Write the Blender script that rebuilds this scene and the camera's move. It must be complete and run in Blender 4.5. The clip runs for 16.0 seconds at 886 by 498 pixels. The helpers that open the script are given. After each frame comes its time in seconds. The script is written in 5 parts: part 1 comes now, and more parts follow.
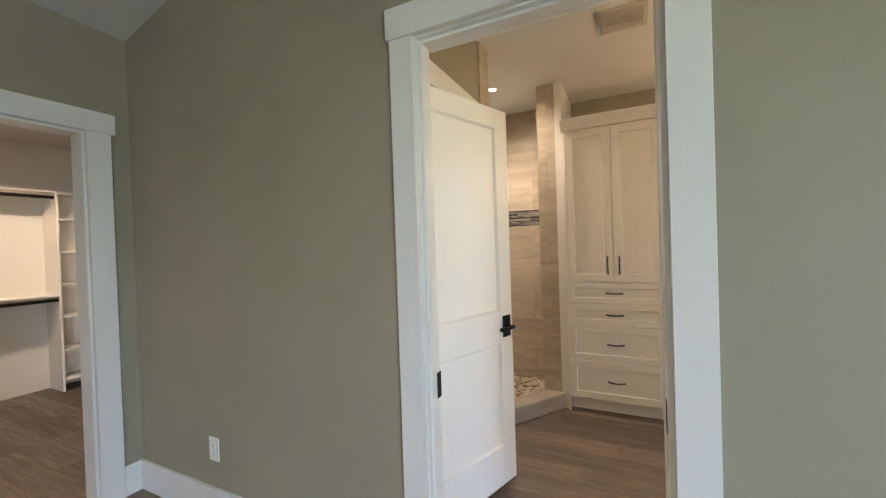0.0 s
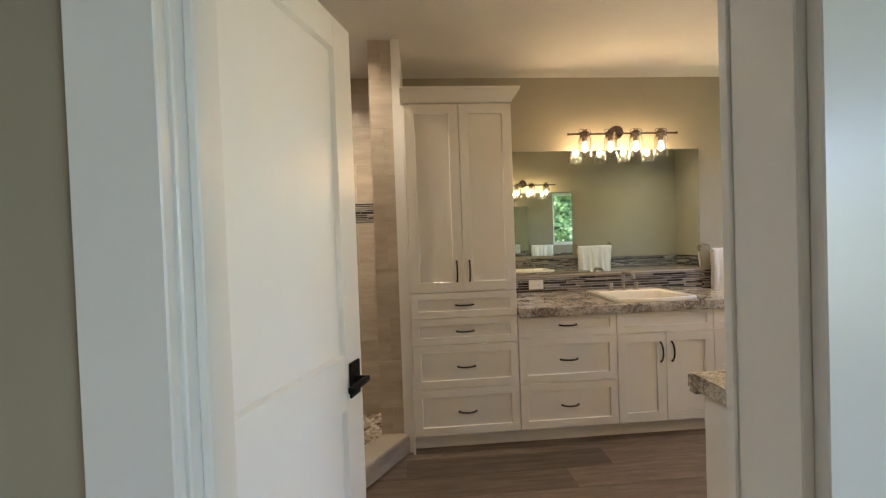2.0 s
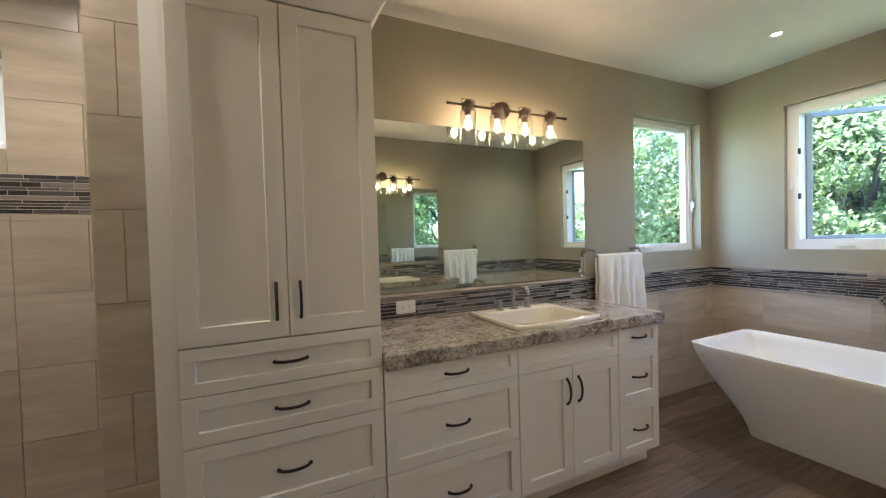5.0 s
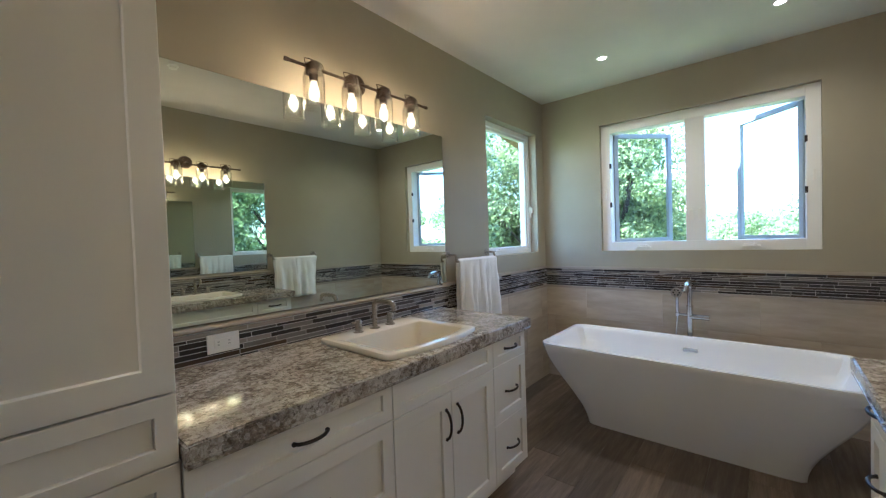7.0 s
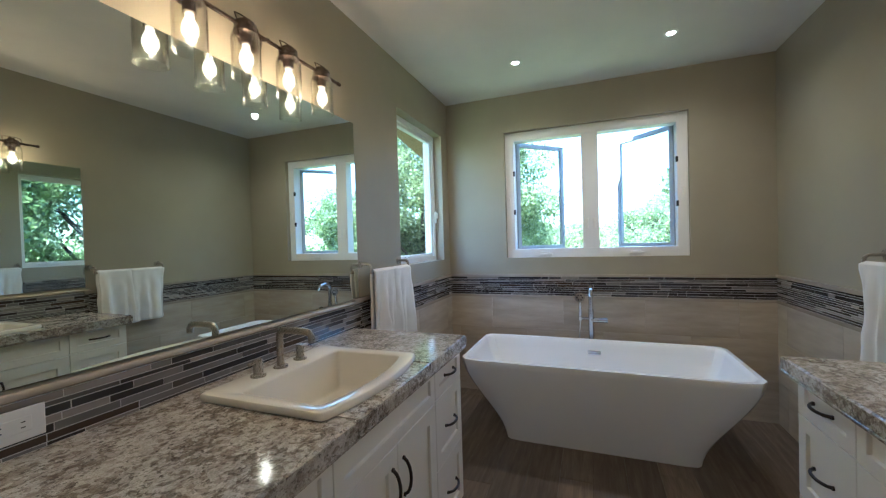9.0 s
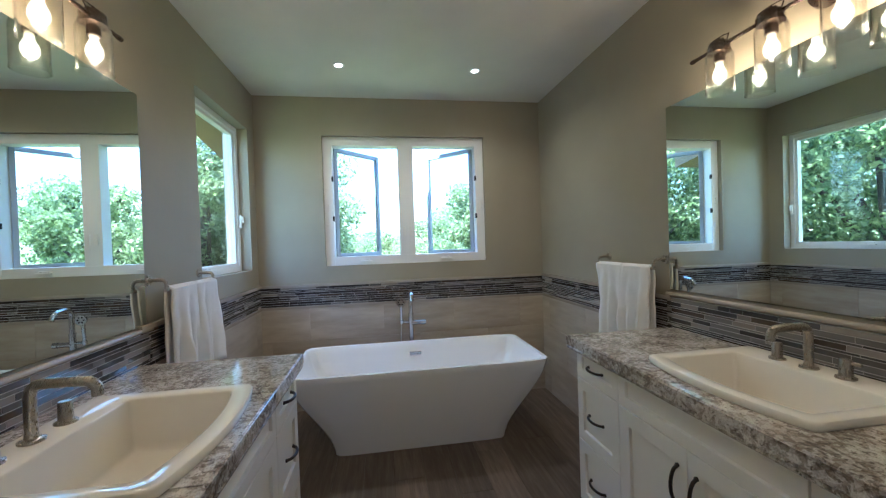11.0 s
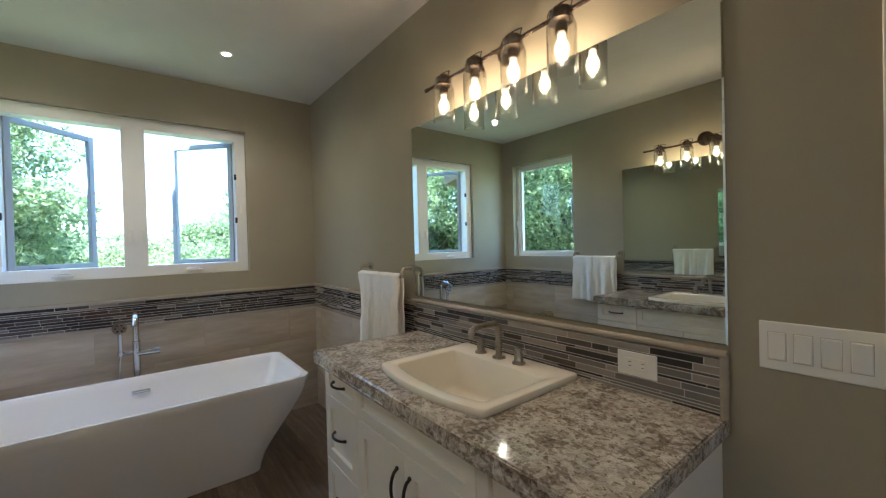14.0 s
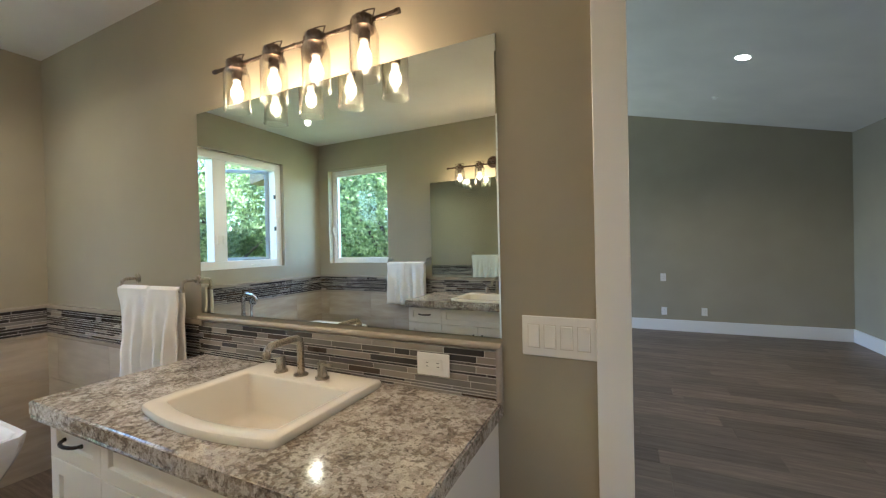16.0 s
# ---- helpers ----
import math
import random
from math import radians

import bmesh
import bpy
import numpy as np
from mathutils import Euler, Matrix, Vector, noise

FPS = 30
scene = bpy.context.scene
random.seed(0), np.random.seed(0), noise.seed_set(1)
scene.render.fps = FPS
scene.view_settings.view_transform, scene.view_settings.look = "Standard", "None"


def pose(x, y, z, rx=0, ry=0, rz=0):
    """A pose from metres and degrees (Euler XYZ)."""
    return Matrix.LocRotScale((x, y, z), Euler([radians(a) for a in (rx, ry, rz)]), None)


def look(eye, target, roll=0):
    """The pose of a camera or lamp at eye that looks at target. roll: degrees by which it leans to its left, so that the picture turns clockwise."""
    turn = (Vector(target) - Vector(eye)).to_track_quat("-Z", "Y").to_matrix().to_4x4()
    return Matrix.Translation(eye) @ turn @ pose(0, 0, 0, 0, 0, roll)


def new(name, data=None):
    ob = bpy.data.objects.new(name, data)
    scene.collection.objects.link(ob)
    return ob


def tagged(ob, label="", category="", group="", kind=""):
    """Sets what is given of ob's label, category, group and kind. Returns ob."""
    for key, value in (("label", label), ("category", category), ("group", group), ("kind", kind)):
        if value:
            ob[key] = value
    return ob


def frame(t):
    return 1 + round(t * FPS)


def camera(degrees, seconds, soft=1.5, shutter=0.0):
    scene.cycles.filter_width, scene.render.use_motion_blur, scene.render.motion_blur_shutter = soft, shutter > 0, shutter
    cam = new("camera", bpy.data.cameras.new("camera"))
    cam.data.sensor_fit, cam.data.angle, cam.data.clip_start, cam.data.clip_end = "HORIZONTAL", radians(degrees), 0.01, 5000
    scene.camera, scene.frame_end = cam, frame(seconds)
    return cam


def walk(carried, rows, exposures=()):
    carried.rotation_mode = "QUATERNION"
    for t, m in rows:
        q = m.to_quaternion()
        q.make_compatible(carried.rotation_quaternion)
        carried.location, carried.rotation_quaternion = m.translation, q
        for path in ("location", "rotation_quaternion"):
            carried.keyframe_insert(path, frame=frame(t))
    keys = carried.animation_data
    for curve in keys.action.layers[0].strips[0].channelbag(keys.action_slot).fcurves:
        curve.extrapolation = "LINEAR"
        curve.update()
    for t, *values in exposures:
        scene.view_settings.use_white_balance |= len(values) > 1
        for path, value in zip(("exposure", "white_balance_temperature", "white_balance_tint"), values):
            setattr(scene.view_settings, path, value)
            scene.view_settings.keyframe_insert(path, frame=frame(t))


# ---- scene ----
cam = camera(98.3, 16.0, soft=1.25)
PATH = [
    (0, (-0.209, -0.25, 1.347), (-1.089, 1.546, 1.324), -1.9),
    (0.5, (-0.342, -0.078, 1.372), (-0.96, 1.823, 1.319), -2.0),
    (1, (-0.439, 0.127, 1.365), (-0.807, 2.092, 1.31), -2.0),
    (1.5, (-0.523, 0.311, 1.347), (-0.658, 2.306, 1.302), -2.0),
    (2, (-0.612, 0.495, 1.333), (-0.477, 2.491, 1.3), -2.0),
    (2.5, (-0.622, 0.665, 1.328), (-0.281, 2.635, 1.293), -2.0),
    (3, (-0.576, 0.848, 1.345), (-0.12, 2.795, 1.303), -2.1),
    (3.5, (-0.531, 1.01, 1.351), (0.001, 2.938, 1.311), -2.0),
    (6, (-0.33, 1.644, 1.345), (0.861, 3.25, 1.298), -1.9),
    (6.5, (-0.3, 1.748, 1.342), (1.084, 3.192, 1.298), -2.1),
    (7, (-0.253, 1.853, 1.348), (1.272, 3.145, 1.298), -1.9),
    (7.5, (-0.179, 1.968, 1.347), (1.431, 3.154, 1.304), -2.1),
    (8, (-0.149, 2.066, 1.349), (1.543, 3.131, 1.309), -1.9),
    (10.5, (-0.08, 2.494, 1.361), (1.919, 2.464, 1.333), -1.9),
    (11, (-0.089, 2.498, 1.361), (1.886, 2.187, 1.332), -1.9),
    (11.5, (-0.092, 2.467, 1.377), (1.831, 1.92, 1.339), -2.0),
    (12, (-0.082, 2.414, 1.377), (1.787, 1.704, 1.344), -1.8),
    (12.5, (-0.094, 2.362, 1.38), (1.716, 1.512, 1.353), -1.7),
    (13, (-0.107, 2.332, 1.381), (1.627, 1.337, 1.351), -1.6),
    (13.5, (-0.112, 2.289, 1.373), (1.553, 1.181, 1.348), -1.6),
    (14, (-0.105, 2.238, 1.371), (1.47, 1.006, 1.345), -1.5),
    (14.5, (-0.121, 2.194, 1.373), (1.345, 0.834, 1.353), -1.3),
    (15, (-0.12, 2.174, 1.375), (1.172, 0.647, 1.359), -1.2),
    (15.5, (-0.117, 2.174, 1.374), (0.966, 0.493, 1.362), -1.2),
    (16, (-0.124, 2.171, 1.374), (0.742, 0.368, 1.358), -1.3),
]
BULB_W, DOWN_W, BED_W = 0.22, 2.0, 4.4
walk(cam, [(t, look(eye, target, roll)) for t, eye, target, roll in PATH],
     exposures=[(0.0, 4.44, 5950, 15), (1.0, 4.3, 5850, 13), (2.0, 4.02, 5850, 12), (3.5, 3.8, 5650, 11), (6.0, 3.65, 5000, 9), (7.5, 3.33, 4850, 8), (11.5, 3.22, 4700, 8), (14.0, 3.17, 5050, 9), (16.0, 3.87, 5200, 11)])

# ---- world, sun, exposure ----
SUN_FROM = Vector((-0.84, 1.0, 2.69)).normalized()
world = bpy.data.worlds.new("sky")
scene.world = world
world.use_nodes = True
wn = world.node_tree
sky = wn.nodes.new("ShaderNodeTexSky")
sky.sky_type, sky.sun_disc = "NISHITA", False
sky.sun_elevation = math.asin(SUN_FROM.z)
sky.sun_rotation = math.atan2(SUN_FROM.x, SUN_FROM.y)
wn.links.new(sky.outputs[0], wn.nodes["Background"].inputs[0])
wn.nodes["Background"].inputs[1].default_value = 0.15
sun = new("sun", bpy.data.lights.new("sun", "SUN"))
sun.data.energy, sun.data.angle, sun.data.color = 5.0, radians(0.5), (1.0, 0.95, 0.86)
sun.matrix_world = look(SUN_FROM * 30, (0, 0, 0))

# ---- plan ----
YN, YS, YB, XE, ZC = 3.51, 1.05, 0.95, 3.25, 2.62      # bath walls, bedroom face of the door wall, ceiling
XW, YF = -2.78, -4.62                                  # bedroom west and far walls
DL, DR, DH = -0.88, -0.128, 2.085                       # bath door opening
SLOPE, ZLOW, RISE = 0.25, 2.57, 0.028                    # bedroom ceiling rises to the east and a little to the south


# ---- materials ----
def material(name, colour=(0.8, 0.8, 0.8), rough=0.5, metal=0.0):
    m = bpy.data.materials.new(name)
    m.use_nodes = True
    b = m.node_tree.nodes["Principled BSDF"]
    b.inputs["Base Color"].default_value = (*colour, 1)
    b.inputs["Roughness"].default_value = rough
    b.inputs["Metallic"].default_value = metal
    return m, m.node_tree.nodes, m.node_tree.links, b


def coords(nodes, links, scale=(1, 1, 1), kind="position"):
    mp = nodes.new("ShaderNodeMapping")
    mp.inputs["Scale"].default_value = scale
    if kind == "position":
        links.new(nodes.new("ShaderNodeNewGeometry").outputs["Position"], mp.inputs["Vector"])
    else:
        links.new(nodes.new("ShaderNodeTexCoord").outputs["Object"], mp.inputs["Vector"])
    return mp.outputs[0]


def noise_of(nodes, links, vec, scale, detail=3.0, rough=0.5):
    n = nodes.new("ShaderNodeTexNoise")
    n.inputs["Scale"].default_value, n.inputs["Detail"].default_value, n.inputs["Roughness"].default_value = scale, detail, rough
    links.new(vec, n.inputs["Vector"])
    return n.outputs["Fac"]


def ramp(nodes, links, fac, stops):
    r = nodes.new("ShaderNodeValToRGB")
    e = r.color_ramp.elements
    while len(e) < len(stops):
        e.new(0.5)
    for el, (p, c) in zip(e, stops):
        el.position, el.color = p, (*c, 1) if len(c) == 3 else c
    links.new(fac, r.inputs[0])
    return r.outputs[0]


def mixed(nodes, links, fac, a, b, mode="MIX"):
    n = nodes.new("ShaderNodeMix")
    n.data_type, n.blend_type = "RGBA", mode
    for sock, v in ((n.inputs[0], fac), (n.inputs[6], a), (n.inputs[7], b)):
        if isinstance(v, (int, float)):
            sock.default_value = v
        elif isinstance(v, tuple):
            sock.default_value = (*v, 1)
        else:
            links.new(v, sock)
    return n.outputs[2]


def bump(nodes, links, b, height, strength=0.1, dist=0.002):
    n = nodes.new("ShaderNodeBump")
    n.inputs["Strength"].default_value, n.inputs["Distance"].default_value = strength, dist
    links.new(height, n.inputs["Height"])
    links.new(n.outputs[0], b.inputs["Normal"])


def paint(name, colour, rough, fine=260.0, relief=0.12, vary=0.05):
    """Rolled or sprayed paint with faint mottling and orange peel."""
    m, n, l, b = material(name, colour, rough)
    v = coords(n, l)
    big = noise_of(n, l, v, 2.3, 4)
    lo = tuple(c * (1 - vary) for c in colour)
    hi = tuple(min(1, c * (1 + vary)) for c in colour)
    l.new(ramp(n, l, big, [(0.3, lo), (0.7, hi)]), b.inputs["Base Color"])
    bump(n, l, b, noise_of(n, l, v, fine, 2), relief, 0.0015)
    return m


WALL = paint("wall_paint", (0.338, 0.306, 0.228), 0.6)
CEIL = paint("ceiling_paint", (0.66, 0.64, 0.60), 0.8)
TRIM = paint("trim_paint", (0.78, 0.77, 0.74), 0.3, 220, 0.03, 0.015)
CAB = paint("cabinet_paint", (0.77, 0.745, 0.69), 0.35, 240, 0.03, 0.015)
SHELF = paint("closet_paint", (0.78, 0.75, 0.69), 0.45, 90, 0.04, 0.02)
GROUT = paint("grout", (0.43, 0.375, 0.305), 0.9, 400, 0.3)
DARKGAP = paint("subfloor", (0.03, 0.025, 0.02), 0.9)
VENT = paint("vent_plastic", (0.52, 0.48, 0.42), 0.5, 60, 0.03, 0.02)
PLASTIC = paint("white_plastic", (0.8, 0.79, 0.76), 0.35, 40, 0.02, 0.01)
VINYL = paint("window_vinyl", (0.8, 0.8, 0.79), 0.35, 60, 0.03, 0.02)
SASHPAINT = paint("sash_paint", (0.34, 0.38, 0.43), 0.4, 80, 0.04)


def metal_of(name, colour, rough):
    m, n, l, b = material(name, colour, rough, 1.0)
    v = coords(n, l, (40, 400, 40), "object")
    l.new(ramp(n, l, noise_of(n, l, v, 3, 3), [(0.3, (rough * 0.7,) * 3), (0.7, (rough * 1.3,) * 3)]), b.inputs["Roughness"])
    return m


NICKEL = metal_of("brushed_nickel", (0.42, 0.38, 0.32), 0.3)
CHROME = metal_of("tub_filler_chrome", (0.6, 0.6, 0.6), 0.13)
BRONZE = metal_of("dark_bronze", (0.05, 0.042, 0.038), 0.4)
LAMPBRONZE = metal_of("lamp_bronze", (0.13, 0.098, 0.078), 0.28)
BLACK = metal_of("black_iron", (0.02, 0.02, 0.02), 0.45)
MIRROR = material("mirror_silver", (0.80, 0.86, 0.80), 0.0, 1.0)[0]
PORCELAIN = material("biscuit_porcelain", (0.80, 0.765, 0.69), 0.05)[0]
ACRYLIC = material("white_acrylic", (0.88, 0.88, 0.87), 0.13)[0]
for m_, s_ in ((PORCELAIN, 1.1), (ACRYLIC, 0.8)):
    nn, ll = m_.node_tree.nodes, m_.node_tree.links
    bb = nn["Principled BSDF"]
    base = tuple(bb.inputs["Base Color"].default_value)[:3]
    ll.new(ramp(nn, ll, noise_of(nn, ll, coords(nn, ll), 1.7 * s_, 3), [(0.3, tuple(c * 0.97 for c in base)), (0.7, base)]), bb.inputs["Base Color"])


def glass(name, tint, rough=0.0, gloss=0.9, power=4.5, least=0.035):
    """Clear glass: see-through straight on, mirror-like at a grazing angle."""
    m = bpy.data.materials.new(name)
    m.use_nodes = True
    n, l = m.node_tree.nodes, m.node_tree.links
    n.remove(n["Principled BSDF"])
    t, g, f, x = n.new("ShaderNodeBsdfTransparent"), n.new("ShaderNodeBsdfGlossy"), n.new("ShaderNodeLayerWeight"), n.new("ShaderNodeMixShader")
    t.inputs[0].default_value = (*tint, 1)
    g.inputs["Roughness"].default_value = rough
    f.inputs["Blend"].default_value = 0.5
    p, s = n.new("ShaderNodeMath"), n.new("ShaderNodeMath")
    p.operation, s.operation = "POWER", "MULTIPLY_ADD"
    p.inputs[1].default_value = power
    s.inputs[1].default_value, s.inputs[2].default_value = gloss, least
    l.new(f.outputs["Facing"], p.inputs[0])
    l.new(p.outputs[0], s.inputs[0])
    l.new(s.outputs[0], x.inputs[0])
    l.new(t.outputs[0], x.inputs[1])
    l.new(g.outputs[0], x.inputs[2])
    l.new(x.outputs[0], n["Material Output"].inputs[0])
    return m


PANE = glass("window_glass", (0.93, 0.97, 0.96), 0.0, 0.9, 4.5, 0.02)
JAR = glass("jar_glass", (0.975, 0.972, 0.955), 0.0, 0.8, 2.2, 0.05)


def glow(name, colour, strength):
    m, n, l, b = material(name, (0.9, 0.9, 0.9), 0.3)
    b.inputs["Emission Color"].default_value = (*colour, 1)
    b.inputs["Emission Strength"].default_value = strength
    return m


FILAMENT = glow("lit_filament", (1.0, 0.74, 0.42), 6.0)


def bulb_glass():
    """Thin amber-lit glass of a lit bulb: half see-through, half glowing."""
    m = bpy.data.materials.new("lit_bulb_glass")
    m.use_nodes = True
    n, l = m.node_tree.nodes, m.node_tree.links
    n.remove(n["Principled BSDF"])
    t, e, x = n.new("ShaderNodeBsdfTransparent"), n.new("ShaderNodeEmission"), n.new("ShaderNodeMixShader")
    e.inputs[0].default_value, e.inputs[1].default_value = (1.0, 0.72, 0.38, 1), 0.7
    x.inputs[0].default_value = 0.4
    l.new(t.outputs[0], x.inputs[1])
    l.new(e.outputs[0], x.inputs[2])
    l.new(x.outputs[0], n["Material Output"].inputs[0])
    return m


BULB = bulb_glass()
DOWNLIGHT = glow("lit_downlight", (1.0, 0.88, 0.72), 3.0)


def wood_floor():
    m, n, l, b = material("wood_look_plank", (0.12, 0.09, 0.07), 0.42)
    info = n.new("ShaderNodeObjectInfo")
    geo = n.new("ShaderNodeNewGeometry")
    add = n.new("ShaderNodeVectorMath")
    add.operation = "MULTIPLY_ADD"
    l.new(info.outputs["Random"], add.inputs[0])
    add.inputs[1].default_value = (37, 91, 13)
    l.new(geo.outputs["Position"], add.inputs[2])
    mp = n.new("ShaderNodeMapping")
    mp.inputs["Scale"].default_value = (1.2, 14, 14)
    l.new(add.outputs[0], mp.inputs[0])
    grain = noise_of(n, l, mp.outputs[0], 2.6, 7, 0.65)
    col = ramp(n, l, grain, [(0.22, (0.084, 0.066, 0.051)), (0.5, (0.146, 0.114, 0.088)), (0.78, (0.228, 0.184, 0.146))])
    tone = ramp(n, l, info.outputs["Random"], [(0.0, (0.66, 0.64, 0.62)), (0.5, (0.95, 0.93, 0.9)), (1.0, (1.25, 1.2, 1.15))])
    col = mixed(n, l, 1.0, col, tone, "MULTIPLY")
    mp2 = n.new("ShaderNodeMapping")
    mp2.inputs["Scale"].default_value = (3, 60, 60)
    l.new(add.outputs[0], mp2.inputs[0])
    pores = noise_of(n, l, mp2.outputs[0], 4, 4, 0.6)
    col = mixed(n, l, ramp(n, l, pores, [(0.5, (0, 0, 0)), (0.72, (0.4, 0.4, 0.4))]), col, (0.045, 0.033, 0.025))
    l.new(col, b.inputs["Base Color"])
    l.new(ramp(n, l, grain, [(0.3, (0.5,) * 3), (0.7, (0.36,) * 3)]), b.inputs["Roughness"])
    bump(n, l, b, pores, 0.25, 0.001)
    return m


PLANK = wood_floor()


def granite():
    m, n, l, b = material("granite", (0.4, 0.37, 0.33), 0.09)
    v = coords(n, l)
    warp = n.new("ShaderNodeVectorMath")
    warp.operation = "MULTIPLY_ADD"
    wnz = n.new("ShaderNodeTexNoise")
    wnz.inputs["Scale"].default_value, wnz.inputs["Detail"].default_value = 30, 3
    l.new(v, wnz.inputs["Vector"])
    l.new(wnz.outputs["Color"], warp.inputs[0])
    warp.inputs[1].default_value = (0.018, 0.018, 0.018)
    l.new(v, warp.inputs[2])
    st = n.new("ShaderNodeMapping")
    st.inputs["Scale"].default_value = (1.0, 1.35, 1.2)
    st.inputs["Rotation"].default_value = (0, 0, 0.35)
    l.new(warp.outputs[0], st.inputs[0])
    # cream ground with grey drifts
    ground = ramp(n, l, noise_of(n, l, st.outputs[0], 16, 5, 0.6), [(0.32, (0.33, 0.3, 0.27)), (0.5, (0.51, 0.475, 0.425)), (0.66, (0.65, 0.62, 0.575))])
    # brown mineral blotches gathered in clusters
    blot = noise_of(n, l, st.outputs[0], 52, 7, 0.7)
    swarm = n.new("ShaderNodeMath")
    swarm.operation = "MULTIPLY_ADD"
    l.new(noise_of(n, l, v, 9, 3, 0.5), swarm.inputs[0])
    swarm.inputs[1].default_value = 0.7
    l.new(blot, swarm.inputs[2])
    mask = ramp(n, l, swarm.outputs[0], [(0.84, (0, 0, 0)), (0.88, (0.62,) * 3), (0.99, (0.92,) * 3)])
    tint = ramp(n, l, noise_of(n, l, st.outputs[0], 85, 3, 0.6), [(0.36, (0.075, 0.062, 0.054)), (0.5, (0.18, 0.148, 0.12)), (0.64, (0.29, 0.242, 0.198))])
    col = mixed(n, l, mask, ground, tint)
    # sharp dark flecks
    fleck = noise_of(n, l, warp.outputs[0], 90, 3, 0.6)
    col = mixed(n, l, ramp(n, l, fleck, [(0.585, (0, 0, 0)), (0.63, (0.75,) * 3)]), col, (0.085, 0.068, 0.056))
    # pale feldspar crystals
    pale = n.new("ShaderNodeTexVoronoi")
    pale.inputs["Scale"].default_value = 75
    l.new(warp.outputs[0], pale.inputs["Vector"])
    sep = n.new("ShaderNodeSeparateColor")
    l.new(pale.outputs["Color"], sep.inputs[0])
    col = mixed(n, l, ramp(n, l, sep.outputs[0], [(0.70, (0, 0, 0)), (0.74, (0.5,) * 3)]), col, (0.62, 0.585, 0.535))
    col = mixed(n, l, ramp(n, l, sep.outputs[1], [(0.78, (0, 0, 0)), (0.82, (0.45,) * 3)]), col, (0.21, 0.165, 0.13))
    fine = noise_of(n, l, v, 260, 3, 0.6)
    col = mixed(n, l, 0.8, col, ramp(n, l, fine, [(0.34, (0.6, 0.58, 0.56)), (0.5, (0.97, 0.96, 0.95)), (0.65, (1.1, 1.1, 1.09))]), "MULTIPLY")
    l.new(col, b.inputs["Base Color"])
    return m


GRANITE = granite()


def stone_tile(name, a, c, rough, along):
    m, n, l, b = material(name, a, rough)
    info = n.new("ShaderNodeObjectInfo")
    geo = n.new("ShaderNodeNewGeometry")
    add = n.new("ShaderNodeVectorMath")
    add.operation = "MULTIPLY_ADD"
    l.new(info.outputs["Random"], add.inputs[0])
    add.inputs[1].default_value = (17, 29, 41)
    l.new(geo.outputs["Position"], add.inputs[2])
    mp = n.new("ShaderNodeMapping")
    mp.inputs["Scale"].default_value = along
    l.new(add.outputs[0], mp.inputs[0])
    v1 = noise_of(n, l, mp.outputs[0], 2.2, 6, 0.6)
    col = ramp(n, l, v1, [(0.3, c), (0.5, tuple((p + q) / 2 for p, q in zip(a, c))), (0.66, a)])
    tone = ramp(n, l, info.outputs["Random"], [(0.0, (0.9, 0.89, 0.87)), (1.0, (1.05, 1.05, 1.05))])
    l.new(mixed(n, l, 1.0, col, tone, "MULTIPLY"), b.inputs["Base Color"])
    bump(n, l, b, noise_of(n, l, mp.outputs[0], 30, 3), 0.05, 0.001)
    return m


TILE = stone_tile("beige_stone_tile", (0.56, 0.50, 0.41), (0.40, 0.335, 0.26), 0.3, (1.1, 1.1, 6))
RAIL = stone_tile("stone_trim", (0.44, 0.395, 0.335), (0.35, 0.305, 0.25), 0.25, (2, 2, 8))
MOSAIC = [stone_tile("mosaic_" + k, a, c, r, (3, 3, 12)) for k, a, c, r in (
    ("charcoal_glass", (0.042, 0.04, 0.044), (0.026, 0.025, 0.027), 0.07),
    ("grey_stone", (0.21, 0.195, 0.185), (0.14, 0.128, 0.12), 0.4),
    ("greige_stone", (0.34, 0.305, 0.27), (0.25, 0.218, 0.185), 0.4),
    ("smoke_glass", (0.115, 0.105, 0.10), (0.08, 0.072, 0.068), 0.07),
    ("brown_glass", (0.085, 0.06, 0.045), (0.05, 0.036, 0.028), 0.07))]
MGROUT = paint("mosaic_grout", (0.66, 0.63, 0.59), 0.9, 400, 0.3)


def terry():
    m, n, l, b = material("terry_cotton", (0.86, 0.85, 0.83), 0.95)
    v = coords(n, l, (1, 1, 1), "object")
    b.inputs["Sheen Weight"].default_value = 0.3
    bump(n, l, b, noise_of(n, l, v, 420, 3), 0.7, 0.004)
    l.new(ramp(n, l, noise_of(n, l, v, 12, 3), [(0.3, (0.82, 0.81, 0.79)), (0.7, (0.87, 0.86, 0.845))]), b.inputs["Base Color"])
    return m


TERRY = terry()


def pebble():
    m, n, l, b = material("river_pebble", (0.4, 0.33, 0.26), 0.4)
    geo = n.new("ShaderNodeNewGeometry")
    l.new(ramp(n, l, geo.outputs["Random Per Island"], [(0.0, (0.2, 0.13, 0.08)), (0.3, (0.42, 0.31, 0.2)), (0.6, (0.58, 0.5, 0.4)), (1.0, (0.68, 0.63, 0.55))]), b.inputs["Base Color"])
    return m


PEBBLE = pebble()


